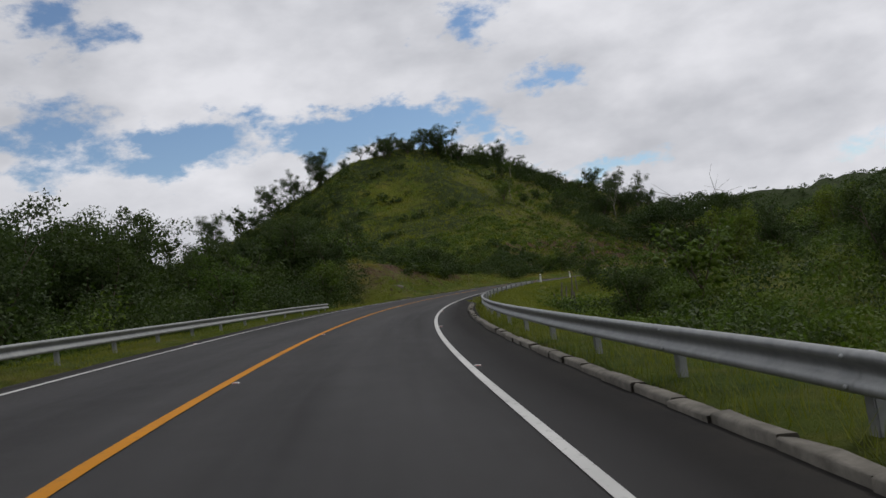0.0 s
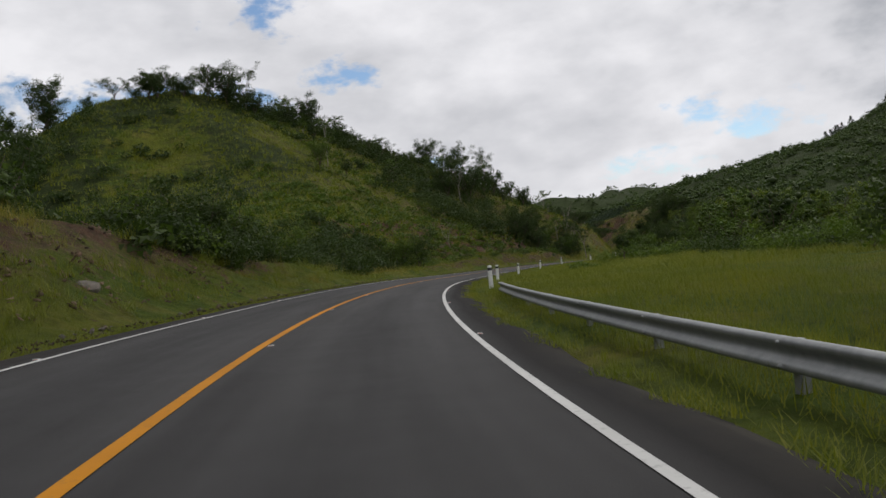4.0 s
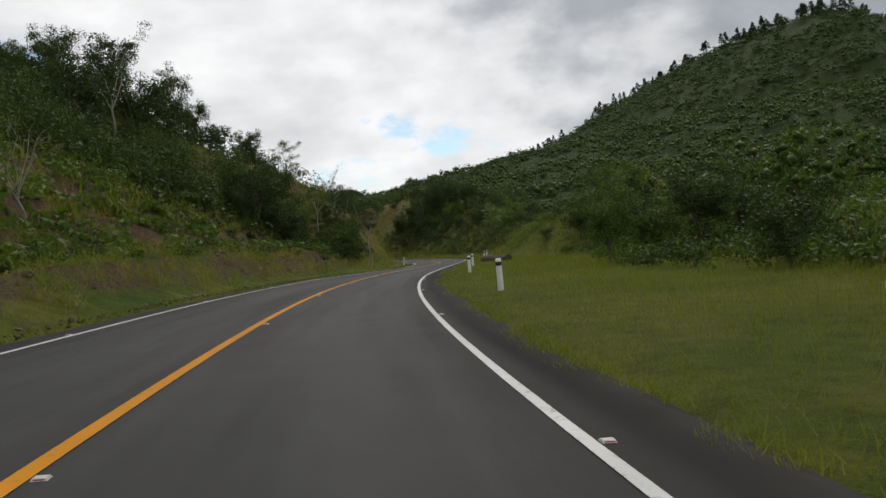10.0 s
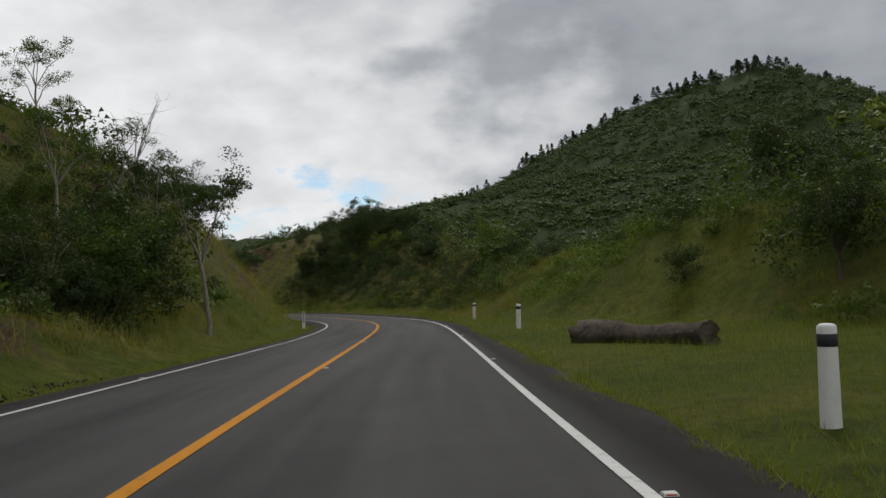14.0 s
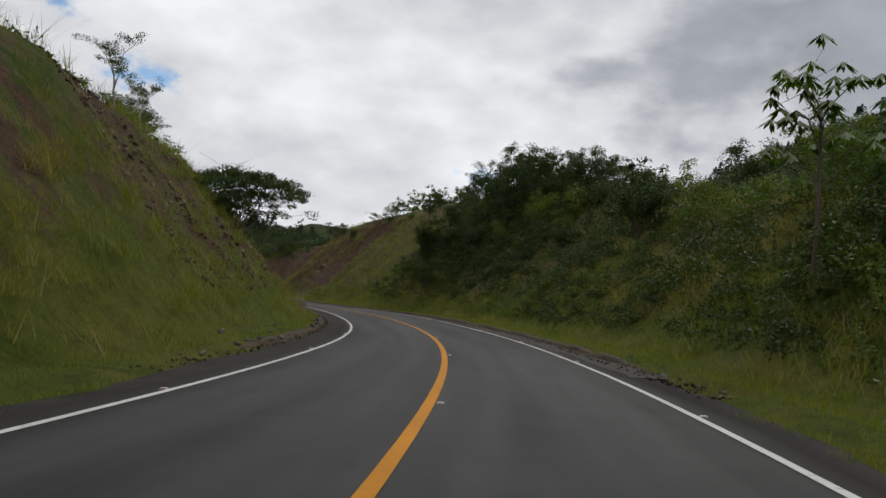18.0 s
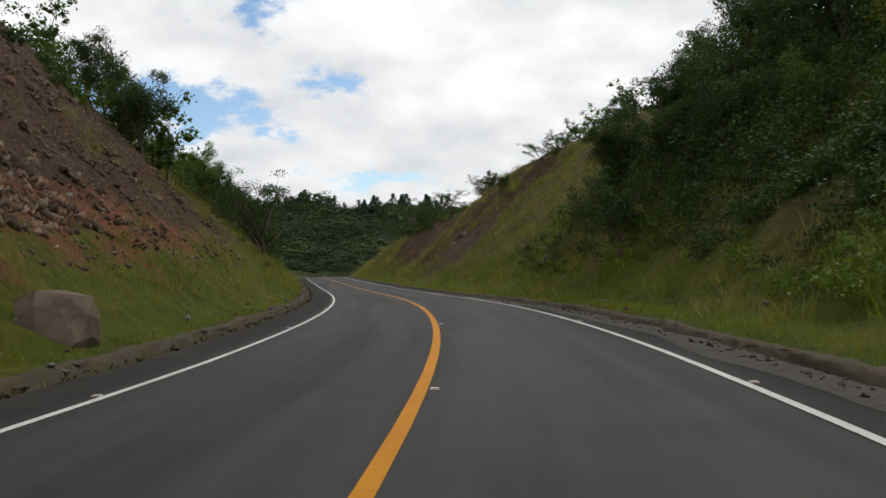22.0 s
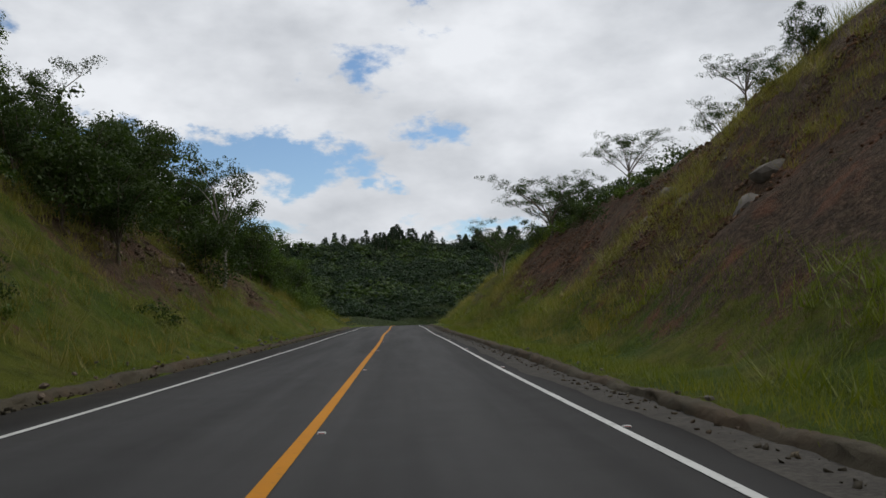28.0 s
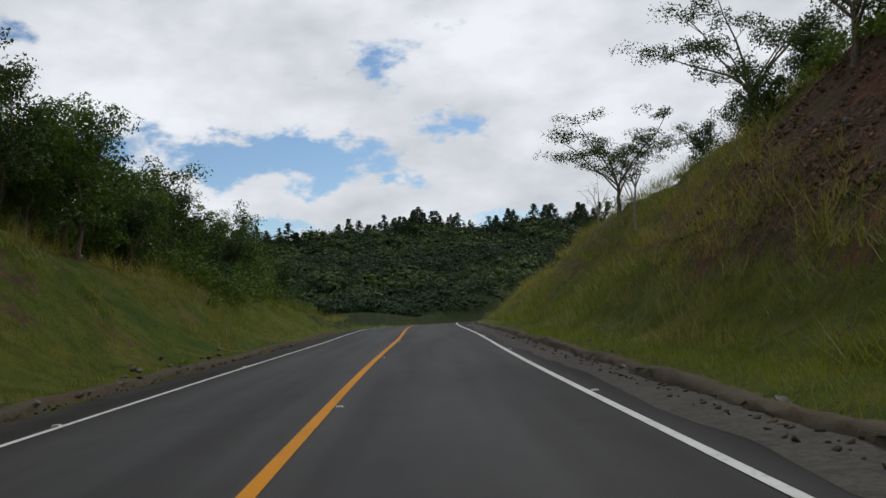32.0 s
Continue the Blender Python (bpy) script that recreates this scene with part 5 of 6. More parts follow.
def bank_cover():
    """Leafy undergrowth, tall grass and short grass along the road."""
    rng = np.random.default_rng(10)
    heaps, tall, dry, short = {"a": [], "b": [], "c": []}, [], [], []

    def cover(n, s_range, u_range, per, radius, height, leaf, keep=None, mix=(0.45, 0.85), size=8):
        x, y, z, s, u, c = spots(rng, n, s_range, u_range, keep)
        pick = np.clip(rough_field(x, y, size, 95) * 0.9 + 0.5, 0, 1)
        for key, m in (("a", pick < mix[0]), ("b", (pick >= mix[0]) & (pick < mix[1])), ("c", pick >= mix[1])):
            if m.any():
                heaps[key].append(lumps(rng, x[m], y[m], z[m] - 0.1, per, radius, height, leaf, leaf * 0.62))
    # left and right of the start
    cover(430, (5, 112), (-34, -8.8), 330, 1.6, 4.3, 0.21, lambda s, u, x, y, z, c: (s < 90) | (u < -14), (0.85, 1.0))
    cover(360, (5, 92), (-13, -7.3), 140, 0.9, 1.6, 0.18, lambda s, u, x, y, z, c: s < 88, (0.65, 0.92))
    cover(420, (12, 84), (9.0, 17), 140, 0.85, 1.2, 0.17, lambda s, u, x, y, z, c: (s < 60) | (u > 14), (0.35, 0.75))
    cover(420, (12, 130), (16, 46), 150, 1.3, 2.0, 0.24, lambda s, u, x, y, z, c: (s < 75) | (u > 22), (0.5, 0.85))
    cover(70, (68, 91), (-16, -9), 300, 1.6, 4.2, 0.2, None, (0.9, 1.0))
    # foot of the hill
    cover(85, (112, 132), (-16, -8.6), 230, 1.6, 3.0, 0.23, None, (0.8, 0.97))
    cover(85, (141, 164), (-22, -10), 230, 1.6, 3.0, 0.23, None, (0.8, 0.97))
    cover(26, (158, 170), (-15, -9), 150, 1.3, 2.2, 0.26, None, (0.8, 1))
    cover(90, (172, 236), (-13, -8.5), 90, 0.8, 0.9, 0.2, None, (0.5, 0.8))
    cover(210, (236, 270), (-20, -7.6), 120, 0.9, 1.15, 0.22, None, (0.7, 0.95))
    cover(75, (214, 244), (-34, -15.5), 280, 1.9, 4.6, 0.27, None, (0.85, 1.0))
    # round the meadow
    cover(850, (118, 265), (15, 58), 110, 1.35, 2.1, 0.26, lambda s, u, x, y, z, c: u > np.where(s > 165, 15.5, 23) + 4 * rough_field(x, y, 14, 97), (0.45, 0.85))
    cover(150, (170, 262), (12.5, 20), 150, 1.15, 1.6, 0.2, lambda s, u, x, y, z, c: u > 13.5 + 4 * rough_field(x, y, 9, 98), (0.35, 0.8))
    cover(46, (262, 278), (9.5, 14.5), 170, 1.0, 1.2, 0.16, None, (0.0, 0.2))
    cover(60, (140, 170), (10, 18), 60, 0.8, 0.7, 0.2, lambda s, u, x, y, z, c: rough_field(x, y, 6, 99) > 0.15, (0.1, 0.8))
    cover(380, (262, 286), (13.5, 40), 110, 1.1, 1.6, 0.21, None, (0.72, 0.95))
    cover(210, (248, 290), (14.5, 36), 170, 1.3, 2.1, 0.2, None, (0.75, 0.95))
    cover(400, (346, 377), (10.5, 26), 190, 1.15, 1.9, 0.18, lambda s, u, x, y, z, c: u > 12 + 6 * rough_field(x, y, 7, 103), (0.85, 1.0))
    cover(70, (283, 298), (9.3, 14), 150, 0.8, 0.9, 0.16, None, (0.0, 0.12))
    cover(600, (288, 346), (7.4, 10.5), 80, 0.6, 0.75, 0.13, lambda s, u, x, y, z, c: rough_field(x, y, 4, 107) > -0.2, (0.75, 0.97))
    # Low dark bushes added to darken a bank that lies in shade.
    cover(430, (346, 382), (8.2, 14), 90, 0.65, 0.8, 0.13, lambda s, u, x, y, z, c: rough_field(x, y, 5, 109) > -0.12, (0.75, 0.97))
    # outer bank of the second bend
    cover(1000, (284, 352), (9, 30), 150, 0.95, 1.45, 0.18, None, (0.78, 0.94), 9)
    cover(400, (346, 384), (9.5, 28), 110, 0.9, 1.2, 0.19, lambda s, u, x, y, z, c: rough_field(x, y, 9, 101) > -0.15, (0.75, 0.95))
    cover(150, (372, 462), (19, 34), 120, 0.8, 0.9, 0.2, lambda s, u, x, y, z, c: (s < 412) | (u > 27), (0.7, 0.95))
    cover(70, (440, 470), (15, 22), 100, 0.9, 1.3, 0.24, None, (0.6, 0.95))
    cover(240, (446, 505), (13, 25), 110, 0.9, 1.3, 0.19, lambda s, u, x, y, z, c: rough_field(x, y, 8, 114) > -0.2, (0.6, 0.95))
    # inner bank
    cover(150, (384, 430), (-13, -7.6), 100, 0.65, 0.9, 0.13, lambda s, u, x, y, z, c: rough_field(x, y, 5, 116) > -0.05, (0.65, 0.92))
    cover(330, (378, 522), (-30, -10.5), 200, 1.2, 2.2, 0.21, lambda s, u, x, y, z, c: (u < -13.8) | (s > 478), (0.65, 0.95))
    cover(130, (478, 515), (-13, -8.4), 190, 1.0, 2.0, 0.19, None, (0.6, 0.95))
    cover(90, (404, 462), (-17, -12.2), 150, 1.0, 1.5, 0.2, None, (0.6, 0.95))
    cover(260, (290, 378), (-30, -16), 90, 1.0, 1.2, 0.28, None, (0.6, 0.95))
    # tall grass on the banks
    x, y, z, s, u, c = spots(rng, 5600, (60, 520), (-18, -6.2), lambda s, u, x, y, z, c: rough_field(x, y, 7, 81) > -0.25 + 0.55 * ((s > 337) & (s < 380) & (u < -8.8)))
    m = rough_field(x, y, 11, 83) + np.where(u > -9, 0.1, -0.12) > 0.02
    tall.append(tussocks(rng, x[m], y[m], z[m], 36, 0.58, 0.008, 0.26, 0.9))
    dry.append(tussocks(rng, x[~m], y[~m], z[~m], 36, 0.58, 0.008, 0.26, 0.9))
    x, y, z, s, u, c = spots(rng, 7600, (276, 520), (6.4, 21), lambda s, u, x, y, z, c: rough_field(x, y, 7, 85) > -0.28 + 0.3 * ((s > 408) & (s < 464) & (u > 9.3)))
    m = rough_field(x, y, 11, 87) + np.where(u < 9, 0.1, -0.14) > 0.02
    tall.append(tussocks(rng, x[m], y[m], z[m], 36, 0.5, 0.008, 0.26, 1.1))
    dry.append(tussocks(rng, x[~m], y[~m], z[~m], 36, 0.5, 0.008, 0.26, 0.9))
    x, y, z, s, u, c = spots(rng, 2600, (110, 285), (14, 26))
    tall.append(tussocks(rng, x, y, z, 22, 0.42, 0.01, 0.25, 0.9))
    # short grass of the verges and the meadow
    x, y, z, s, u, c = spots(rng, 170000, (12, 470), (-8.6, -4.7), lambda s, u, x, y, z, c: (s < 286) | (u < -5.3) | (u > -5.02) & (rough_field(x, y, 2.5, 112) > -0.1))
    z = z + np.where(s > 290, 0.2 * (np.clip((-u - 5.0) / 0.35, 0, 1) - np.clip((-u - 5.0) / 0.8, 0, 1)), 0)
    short.append(blades(rng, x, y, z, 0.13, 0.0055, 0.7))
    x, y, z, s, u, c = spots(rng, 70000, (12, 105), (5.1, 14))
    short.append(blades(rng, x, y, z, 0.22, 0.0055, 0.6))
    x, y, z, s, u, c = spots(rng, 250000, (60, 288), (4.5, 20), lambda s, u, x, y, z, c: rng.uniform(0, 1, len(u)) < 1.25 - u / 22)
    short.append(blades(rng, x, y, z, 0.12 + 0.16 * np.clip((u - 5.5) / 4, 0, 1), 0.006, 0.7))
    x, y, z, s, u, c = spots(rng, 110000, (285, 475), (4.85, 9.5))
    z = z + 0.2 * (np.clip((u - 4.75) / 0.35, 0, 1) - np.clip((u - 5.0) / 0.8, 0, 1))
    short.append(blades(rng, x, y, z, 0.16, 0.006, 0.7))
    # grass that creeps over the broken edges of the asphalt
    for lo, hi, s_range, n in ((4.12, 4.75, (62, 290), 42000), (-4.75, -4.1, (70, 290), 36000)):
        x, y, z, s, u, c = spots(rng, n, s_range, (lo, hi), lambda s, u, x, y, z, c: rough_field(x, y, 0.9, 111) + 0.9 * (abs(u) - 4.45) > 0.02)
        z = np.interp(s, ROAD_S, ROAD_C[:, 2]) - np.interp(s, ROAD_S, ROAD_B) * u - 0.04
        short.append(blades(rng, x, y, z, 0.13, 0.006, 0.8))
    stuff("undergrowth", heaps["a"], LEAF_DARK, "tangled dark green undergrowth on the banks", "undergrowth")
    stuff("bushes", heaps["b"], LEAF_MID, "fresh green bushes beside the road", "bushes")
    stuff("pale_bushes", heaps["c"], LEAF_LIGHT, "yellow-green leafy bushes beside the road", "bushes")
    stuff("tall_grass", tall, GRASS_LEAF, "tall green grass tussocks on the banks", "grass")
    stuff("dry_grass", dry, DRY_LEAF, "straw-coloured dry grass tussocks on the cuttings", "grass")
    stuff("short_grass", short, GRASS_LEAF, "short green grass on the road verges", "grass")


far_woods()
ridge_pines()
hill_trees()
hill_scrub()
road_woods()
slope_trees()
bank_cover()


# ---- things along the road ----
def loft(s_list, profile, us, tops, closed=False):
    """A profile of (across, down) swept along the road at offsets us and heights tops over its surface."""
    rings = []
    for s, u, t in zip(s_list, us, tops):
        p = at_road(np.full(len(profile), s), np.array([u + a for a, _ in profile]))
        p[:, 2] += np.array([t - d for _, d in profile])
        rings.append(p)
    v = np.concatenate(rings)
    n, k = len(profile), len(s_list)
    cols = n if closed else n - 1
    f = [(i * n + j, i * n + (j + 1) % n, (i + 1) * n + (j + 1) % n, (i + 1) * n + j) for i in range(k - 1) for j in range(cols)]
    return v, np.array(f)


def box_mesh(name, mat, sx, sy, sz, bevel=0.01, low=0.0):
    bm = bmesh.new()
    bmesh.ops.create_cube(bm, size=1.0)
    bmesh.ops.scale(bm, vec=(sx, sy, sz), verts=bm.verts)
    bmesh.ops.translate(bm, vec=(0, 0, sz / 2 + low), verts=bm.verts)
    bmesh.ops.bevel(bm, geom=bm.edges, offset=bevel, segments=2, affect="EDGES")
    return finish(bm, name, mat)


def lathe(name, mat, rings, sides=14):
    v = [(r * math.cos(2 * math.pi * i / sides), r * math.sin(2 * math.pi * i / sides), z) for r, z in rings for i in range(sides)]
    f = [(a * sides + i, a * sides + (i + 1) % sides, (a + 1) * sides + (i + 1) % sides, (a + 1) * sides + i) for a in range(len(rings) - 1) for i in range(sides)]
    return mesh_of(name, v, f, mat, smooth=True)


def guard_rail(side, s0, s1, off, top_rows, label):
    """A corrugated steel beam in lapped lengths on steel posts, facing the road."""
    rail = tagged(new("guard_rail"), label, "guard rail", "guard rails")
    face = -1 if side > 0 else 1
    wave = [(0.075, 0.0), (0.012, 0.012), (0.0, 0.045), (0.012, 0.085), (0.07, 0.115), (0.08, 0.155), (0.07, 0.195), (0.012, 0.225), (0.0, 0.265), (0.012, 0.298), (0.075, 0.31)]
    front = [(-face * a, d) for a, d in wave]
    back = [(-face * (a + 0.006), d) for a, d in reversed(wave)]
    post_mesh = box_mesh("post", STEEL, 0.10, 0.13, 1.25, 0.012, -0.75)
    bolt_mesh = lathe("bolt", STEEL, [(0.0, 0.022), (0.014, 0.02), (0.02, 0.008), (0.02, -0.01)], 8)
    span, i = 3.8, 0
    s = s0
    while s < s1 - 0.5:
        e = min(s + span, s1)
        ks = np.linspace(s, e + 0.12, 5)
        lap = 0.004 * (i % 2)
        part("beam", mesh_of("beam", *loft(ks, front + back, np.full(5, off + lap), np.interp(ks, *zip(*top_rows)), True), STEEL, smooth=False), rail)
        top = float(np.interp(s, *zip(*top_rows)))
        p = at_road(np.array([s]), np.array([off - face * 0.16]))[0]
        part("post", post_mesh, rail, m=pose(p[0], p[1], p[2] + top - 0.52, 0, 0, road_turn(s)))
        for d in (0.05, 0.26):
            q = at_road(np.array([s + 0.06]), np.array([off + face * 0.002]))[0]
            part("bolt", bolt_mesh, rail, m=pose(q[0], q[1], q[2] + top - d, 0, 90 * face, road_turn(s)))
        s, i = e, i + 1
    p = at_road(np.array([s1 - 0.4]), np.array([off - face * 0.16]))[0]
    part("post", post_mesh, rail, m=pose(p[0], p[1], p[2] + float(np.interp(s1, *zip(*top_rows))) - 0.52, 0, 0, road_turn(s1)))
    return rail


def marker_posts():
    shaft = lathe("shaft", POST_WHITE, [(0.098, -0.3), (0.098, 0.0), (0.094, 0.4), (0.09, 0.77)])
    band = lathe("band", POST_BLACK, [(0.09, 0.77), (0.0925, 0.772), (0.0925, 0.888), (0.09, 0.89)])
    cap = lathe("cap", POST_WHITE, [(0.09, 0.89), (0.09, 0.945), (0.082, 0.968), (0.06, 0.982), (0.0, 0.988)])
    rng = np.random.default_rng(20)
    first = None
    for s, u, k in ((107.5, 5.45, 1.0), (125.4, 5.8, 1.0), (147.2, 6.1, 1.0), (167.8, 6.05, 0.97), (187.4, 5.9, 1.0), (210.6, 5.9, 1.0), (229.0, 5.78, 0.96), (254.7, 6.0, 1.0), (277.2, 6.36, 1.08)):
        p = at_road(np.array([s]), np.array([u]))[0]
        m = Matrix.LocRotScale((p[0], p[1], ground_z(p[0], p[1]) - 0.02), Euler((radians(rng.normal(0, 1.5)), radians(rng.normal(0, 1.5)), rng.uniform(0, 6))), (k, k, k))
        if first is None:
            first = new("marker_post")
            part("shaft", shaft, first, "white concrete shaft with chipped foot")
            part("band", band, first, "black painted band")
            part("cap", cap, first)
            first.matrix_basis = m
            tagged(first, "white concrete roadside marker post with black band", "marker post", "marker posts along the meadow")
        else:
            ob = copy_thing(first, pose(0, 0, 0))
            ob.matrix_basis = m


def kilometre_post():
    s, u = 284.0, -5.16
    p = at_road(np.array([s]), np.array([u]))[0]
    post = tagged(new("kilometre_post"), "white concrete kilometre post lettered K134 in black", "kilometre post")
    part("shaft", box_mesh("shaft", POST_WHITE, 0.2, 0.16, 1.55, 0.015, -0.3), post)
    for i, sign in enumerate("K134"):
        cu = bpy.data.curves.new("letter", "FONT")
        cu.body, cu.size, cu.extrude, cu.offset, cu.align_x, cu.align_y = sign, 0.23, 0.002, 0.009, "CENTER", "CENTER"
        tmp = bpy.data.objects.new("letter", cu)
        scene.collection.objects.link(tmp)
        me = bpy.data.meshes.new_from_object(tmp.evaluated_get(bpy.context.evaluated_depsgraph_get()))
        bpy.data.objects.remove(tmp)
        me.materials.clear()
        me.materials.append(POST_BLACK)
        part("letter", me, post, m=pose(0, -0.082, 1.1 - 0.19 * i, 90, 0, 0))
    post.matrix_basis = pose(p[0], p[1], ground_z(p[0], p[1]) - 0.03, 0, 1.5, road_turn(s) - 2)


def road_studs():
    body = finish(stud_bmesh(), "housing", REFLECTOR)
    lens = box_mesh("lens", REFLECTOR_RED, 0.07, 0.006, 0.009, 0.002, 0.003)
    anchors = [23.7, 62.7, 107.0, 155.5, 214.2, 289.2, 324.5, 348.2, 359.3, 393.5, 405.1, 428.7, 452.0]
    at = []
    for a, b in zip(anchors[:-1], anchors[1:]):
        n = max(1, round((b - a) / 11.7))
        at += list(np.linspace(a, b, n, endpoint=False))
    at += [452.0, 463.7, 475.4, 487.1]
    first = None
    for s in at:
        for u in (0.15, float(right_line(s)) + 0.12, -3.62):
            p = at_road(np.array([s]), np.array([u]))[0]
            m = pose(p[0], p[1], p[2] + 0.004, 0, math.degrees(math.atan(float(np.interp(s, ROAD_S, ROAD_B)))), road_turn(s))
            if first is None:
                first = new("road_stud")
                part("housing", body, first)
                part("lens", lens, first, "red reflector lens", pose(0, -0.044, 0))
                first.matrix_basis = m
                tagged(first, "low white plastic road stud with red lens on the asphalt", "road stud", "road studs along the lines")
            else:
                copy_thing(first, m)


def stud_bmesh():
    bm = bmesh.new()
    lo = [bm.verts.new(v) for v in ((-0.05, -0.05, 0), (0.05, -0.05, 0), (0.05, 0.05, 0), (-0.05, 0.05, 0))]
    hi = [bm.verts.new(v) for v in ((-0.042, -0.034, 0.017), (0.042, -0.034, 0.017), (0.042, 0.034, 0.017), (-0.042, 0.034, 0.017))]
    bm.faces.new(hi)
    bm.faces.new(lo[::-1])
    for i in range(4):
        bm.faces.new((lo[i], lo[(i + 1) % 4], hi[(i + 1) % 4], hi[i]))
    return bm


def stone_mesh(seed, mat, stretch=(1, 1, 0.7), cuts=2, name="stone"):
    rng = np.random.default_rng(seed)
    bm = bmesh.new()
    bmesh.ops.create_icosphere(bm, subdivisions=cuts, radius=0.5)
    planes = rng.normal(size=(7, 3))
    planes /= np.linalg.norm(planes, axis=1)[:, None]
    for v in bm.verts:
        c = np.array(v.co)
        for q in planes:
            d = c @ q
            lim = 0.33
            if d > lim:
                c = c - q * (d - lim) * 0.9
        c = c * (1 + 0.12 * (rng.uniform() - 0.5)) * np.array(stretch)
        v.co = c
    return finish(bm, name, mat)


def boulders():
    kinds = [stone_mesh(i, m, st, 2, "boulder") for i, (m, st) in enumerate(((GREY_ROCK, (1, 0.8, 0.6)), (ROCK, (1, 0.7, 0.7)), (RED_ROCK, (0.9, 1, 0.6)), (GREY_ROCK, (1.2, 0.7, 0.5)), (ROCK, (0.8, 1.1, 0.55))))]
    rng = np.random.default_rng(21)
    rows = [(376.3, 9.2, 1.1, 0), (377.3, 9.9, 0.7, 3), (97.0, -7.4, 0.9, 0), (341.4, -6.6, 2.6, 1), (340.2, -6.5, 0.6, 3), (341, -6.9, 0.5, 0), (420, 11.7, 2.4, 0), (421.4, 13.0, 1.6, 3), (428, 12.5, 1.6, 3), (431, 13.0, 1.9, 0), (434, 12.6, 1.4, 3)]
    for _ in range(46):
        rows.append((rng.uniform(325, 385), -rng.uniform(8.5, 17), rng.uniform(0.25, 0.7), int(rng.integers(0, 5))))
    for _ in range(40):
        rows.append((rng.uniform(385, 460), rng.uniform(10, 20), rng.uniform(0.2, 0.5), int(rng.integers(0, 5))))
    for _ in range(8):
        rows.append((rng.uniform(428, 440), -rng.uniform(9.5, 13), rng.uniform(0.25, 0.55), int(rng.integers(0, 5))))
    words = ("grey boulder bedded in the grassy bank", "brown angular rock on the cut slope", "reddish rock on the earth cutting", "flat grey rock jutting from the cutting", "weathered brown rock ledge on the bank")
    for s, u, k, i in rows:
        p = at_road(np.array([s]), np.array([u]))[0]
        ob = new("boulder", kinds[i])
        ob.matrix_basis = Matrix.LocRotScale((p[0], p[1], ground_z(p[0], p[1]) - (0.06 if k < 1 else 0.12 if k < 2.5 else -0.03) * k), Euler((rng.normal(0, 0.3), rng.normal(0, 0.3), rng.uniform(0, 6.28))), (k, k, k))
        tagged(ob, words[i], "rock", "rocks on the cuttings")


def rubble():
    rng = np.random.default_rng(22)
    base = np.array([(a, b, c) for c in (-0.55, 0.55) for a, b in ((-1, -0.75), (1, -0.75), (1, 0.75), (-1, 0.75))], float)
    faces = np.array([(3, 2, 1, 0), (4, 5, 6, 7), (0, 1, 5, 4), (1, 2, 6, 5), (2, 3, 7, 6), (3, 0, 4, 7)])

    def heap(x, y, z, size):
        n = len(x)
        k = size * rng.uniform(0.35, 1.5, n) ** 1.5
        v = base[None] * rng.uniform(0.55, 1.1, (n, 8, 3)) * (k[:, None, None])
        a, b = rng.uniform(0, 6.28, n), rng.uniform(-1, 1, n)
        ca, sa, cb, sb = np.cos(a), np.sin(a), np.cos(b), np.sin(b)
        X = v[..., 0] * ca[:, None] - v[..., 1] * sa[:, None]
        Y = v[..., 0] * sa[:, None] + v[..., 1] * ca[:, None]
        Z = v[..., 2] * cb[:, None] + X * sb[:, None]
        q = np.stack([X * cb[:, None] + x[:, None], Y + y[:, None], Z + z[:, None] - 0.15 * k[:, None]], -1)
        f = faces[None] + 8 * np.arange(n)[:, None, None]
        return q.reshape(-1, 3), f.reshape(-1, 4)

    def loose(s, u, x, y, z, c):
        return (c > 0.4) & (rough_field(x, y, 9, 91) > -0.12)
    a = spots(rng, 11000, (305, 385), (-19, -7.8), loose)
    b = spots(rng, 24000, (404, 468), (9, 21), loose)
    c = spots(rng, 1500, (88, 115), (-13, -6.5), loose)
    d = spots(rng, 2000, (185, 235), (-14, -6.5), loose)
    e = spots(rng, 2600, (428, 460), (-14, -9), loose)
    f = spots(rng, 7000, (337, 358), (-17, -8.8), lambda s, u, x, y, z, c: (c > 0.3) & (rough_field(x, y, 6, 93) > -0.25 + 0.05 * (s - 348)))
    g = spots(rng, 2600, (292, 480), (4.25, 5.1))
    h = spots(rng, 1800, (292, 480), (-5.3, -4.7))
    k = spots(rng, 2200, (84, 240), (-5.4, -4.5))
    stone_z = [np.interp(q[3], ROAD_S, ROAD_C[:, 2]) - np.interp(q[3], ROAD_S, ROAD_B) * q[4] + 0.015 for q in (g, h, k)]
    stuff("shoulder_gravel", [heap(q[0], q[1], z, 0.03) for q, z in zip((g, h, k), stone_z)], EDGE_EARTH, "loose stones along the asphalt edge", "gravel")
    stuff("rock_blocks", [heap(*f[:3], 0.15)], ROCK_FACE, "broken layered rock blocks in the cut face", "rock")
    stuff("loose_rock", [heap(*a[:3], 0.075), heap(*e[:3], 0.075)], ROCK_FACE, "loose brown rock fragments on the cutting", "rubble")
    stuff("red_rubble", [heap(*b[:3], 0.05)], RED_FACE, "reddish broken shale on the cut slope", "rubble")
    stuff("earth_clods", [heap(*c[:3], 0.07), heap(*d[:3], 0.07)], ROCK_FACE, "crumbled earth and stones on the low bank", "rubble")


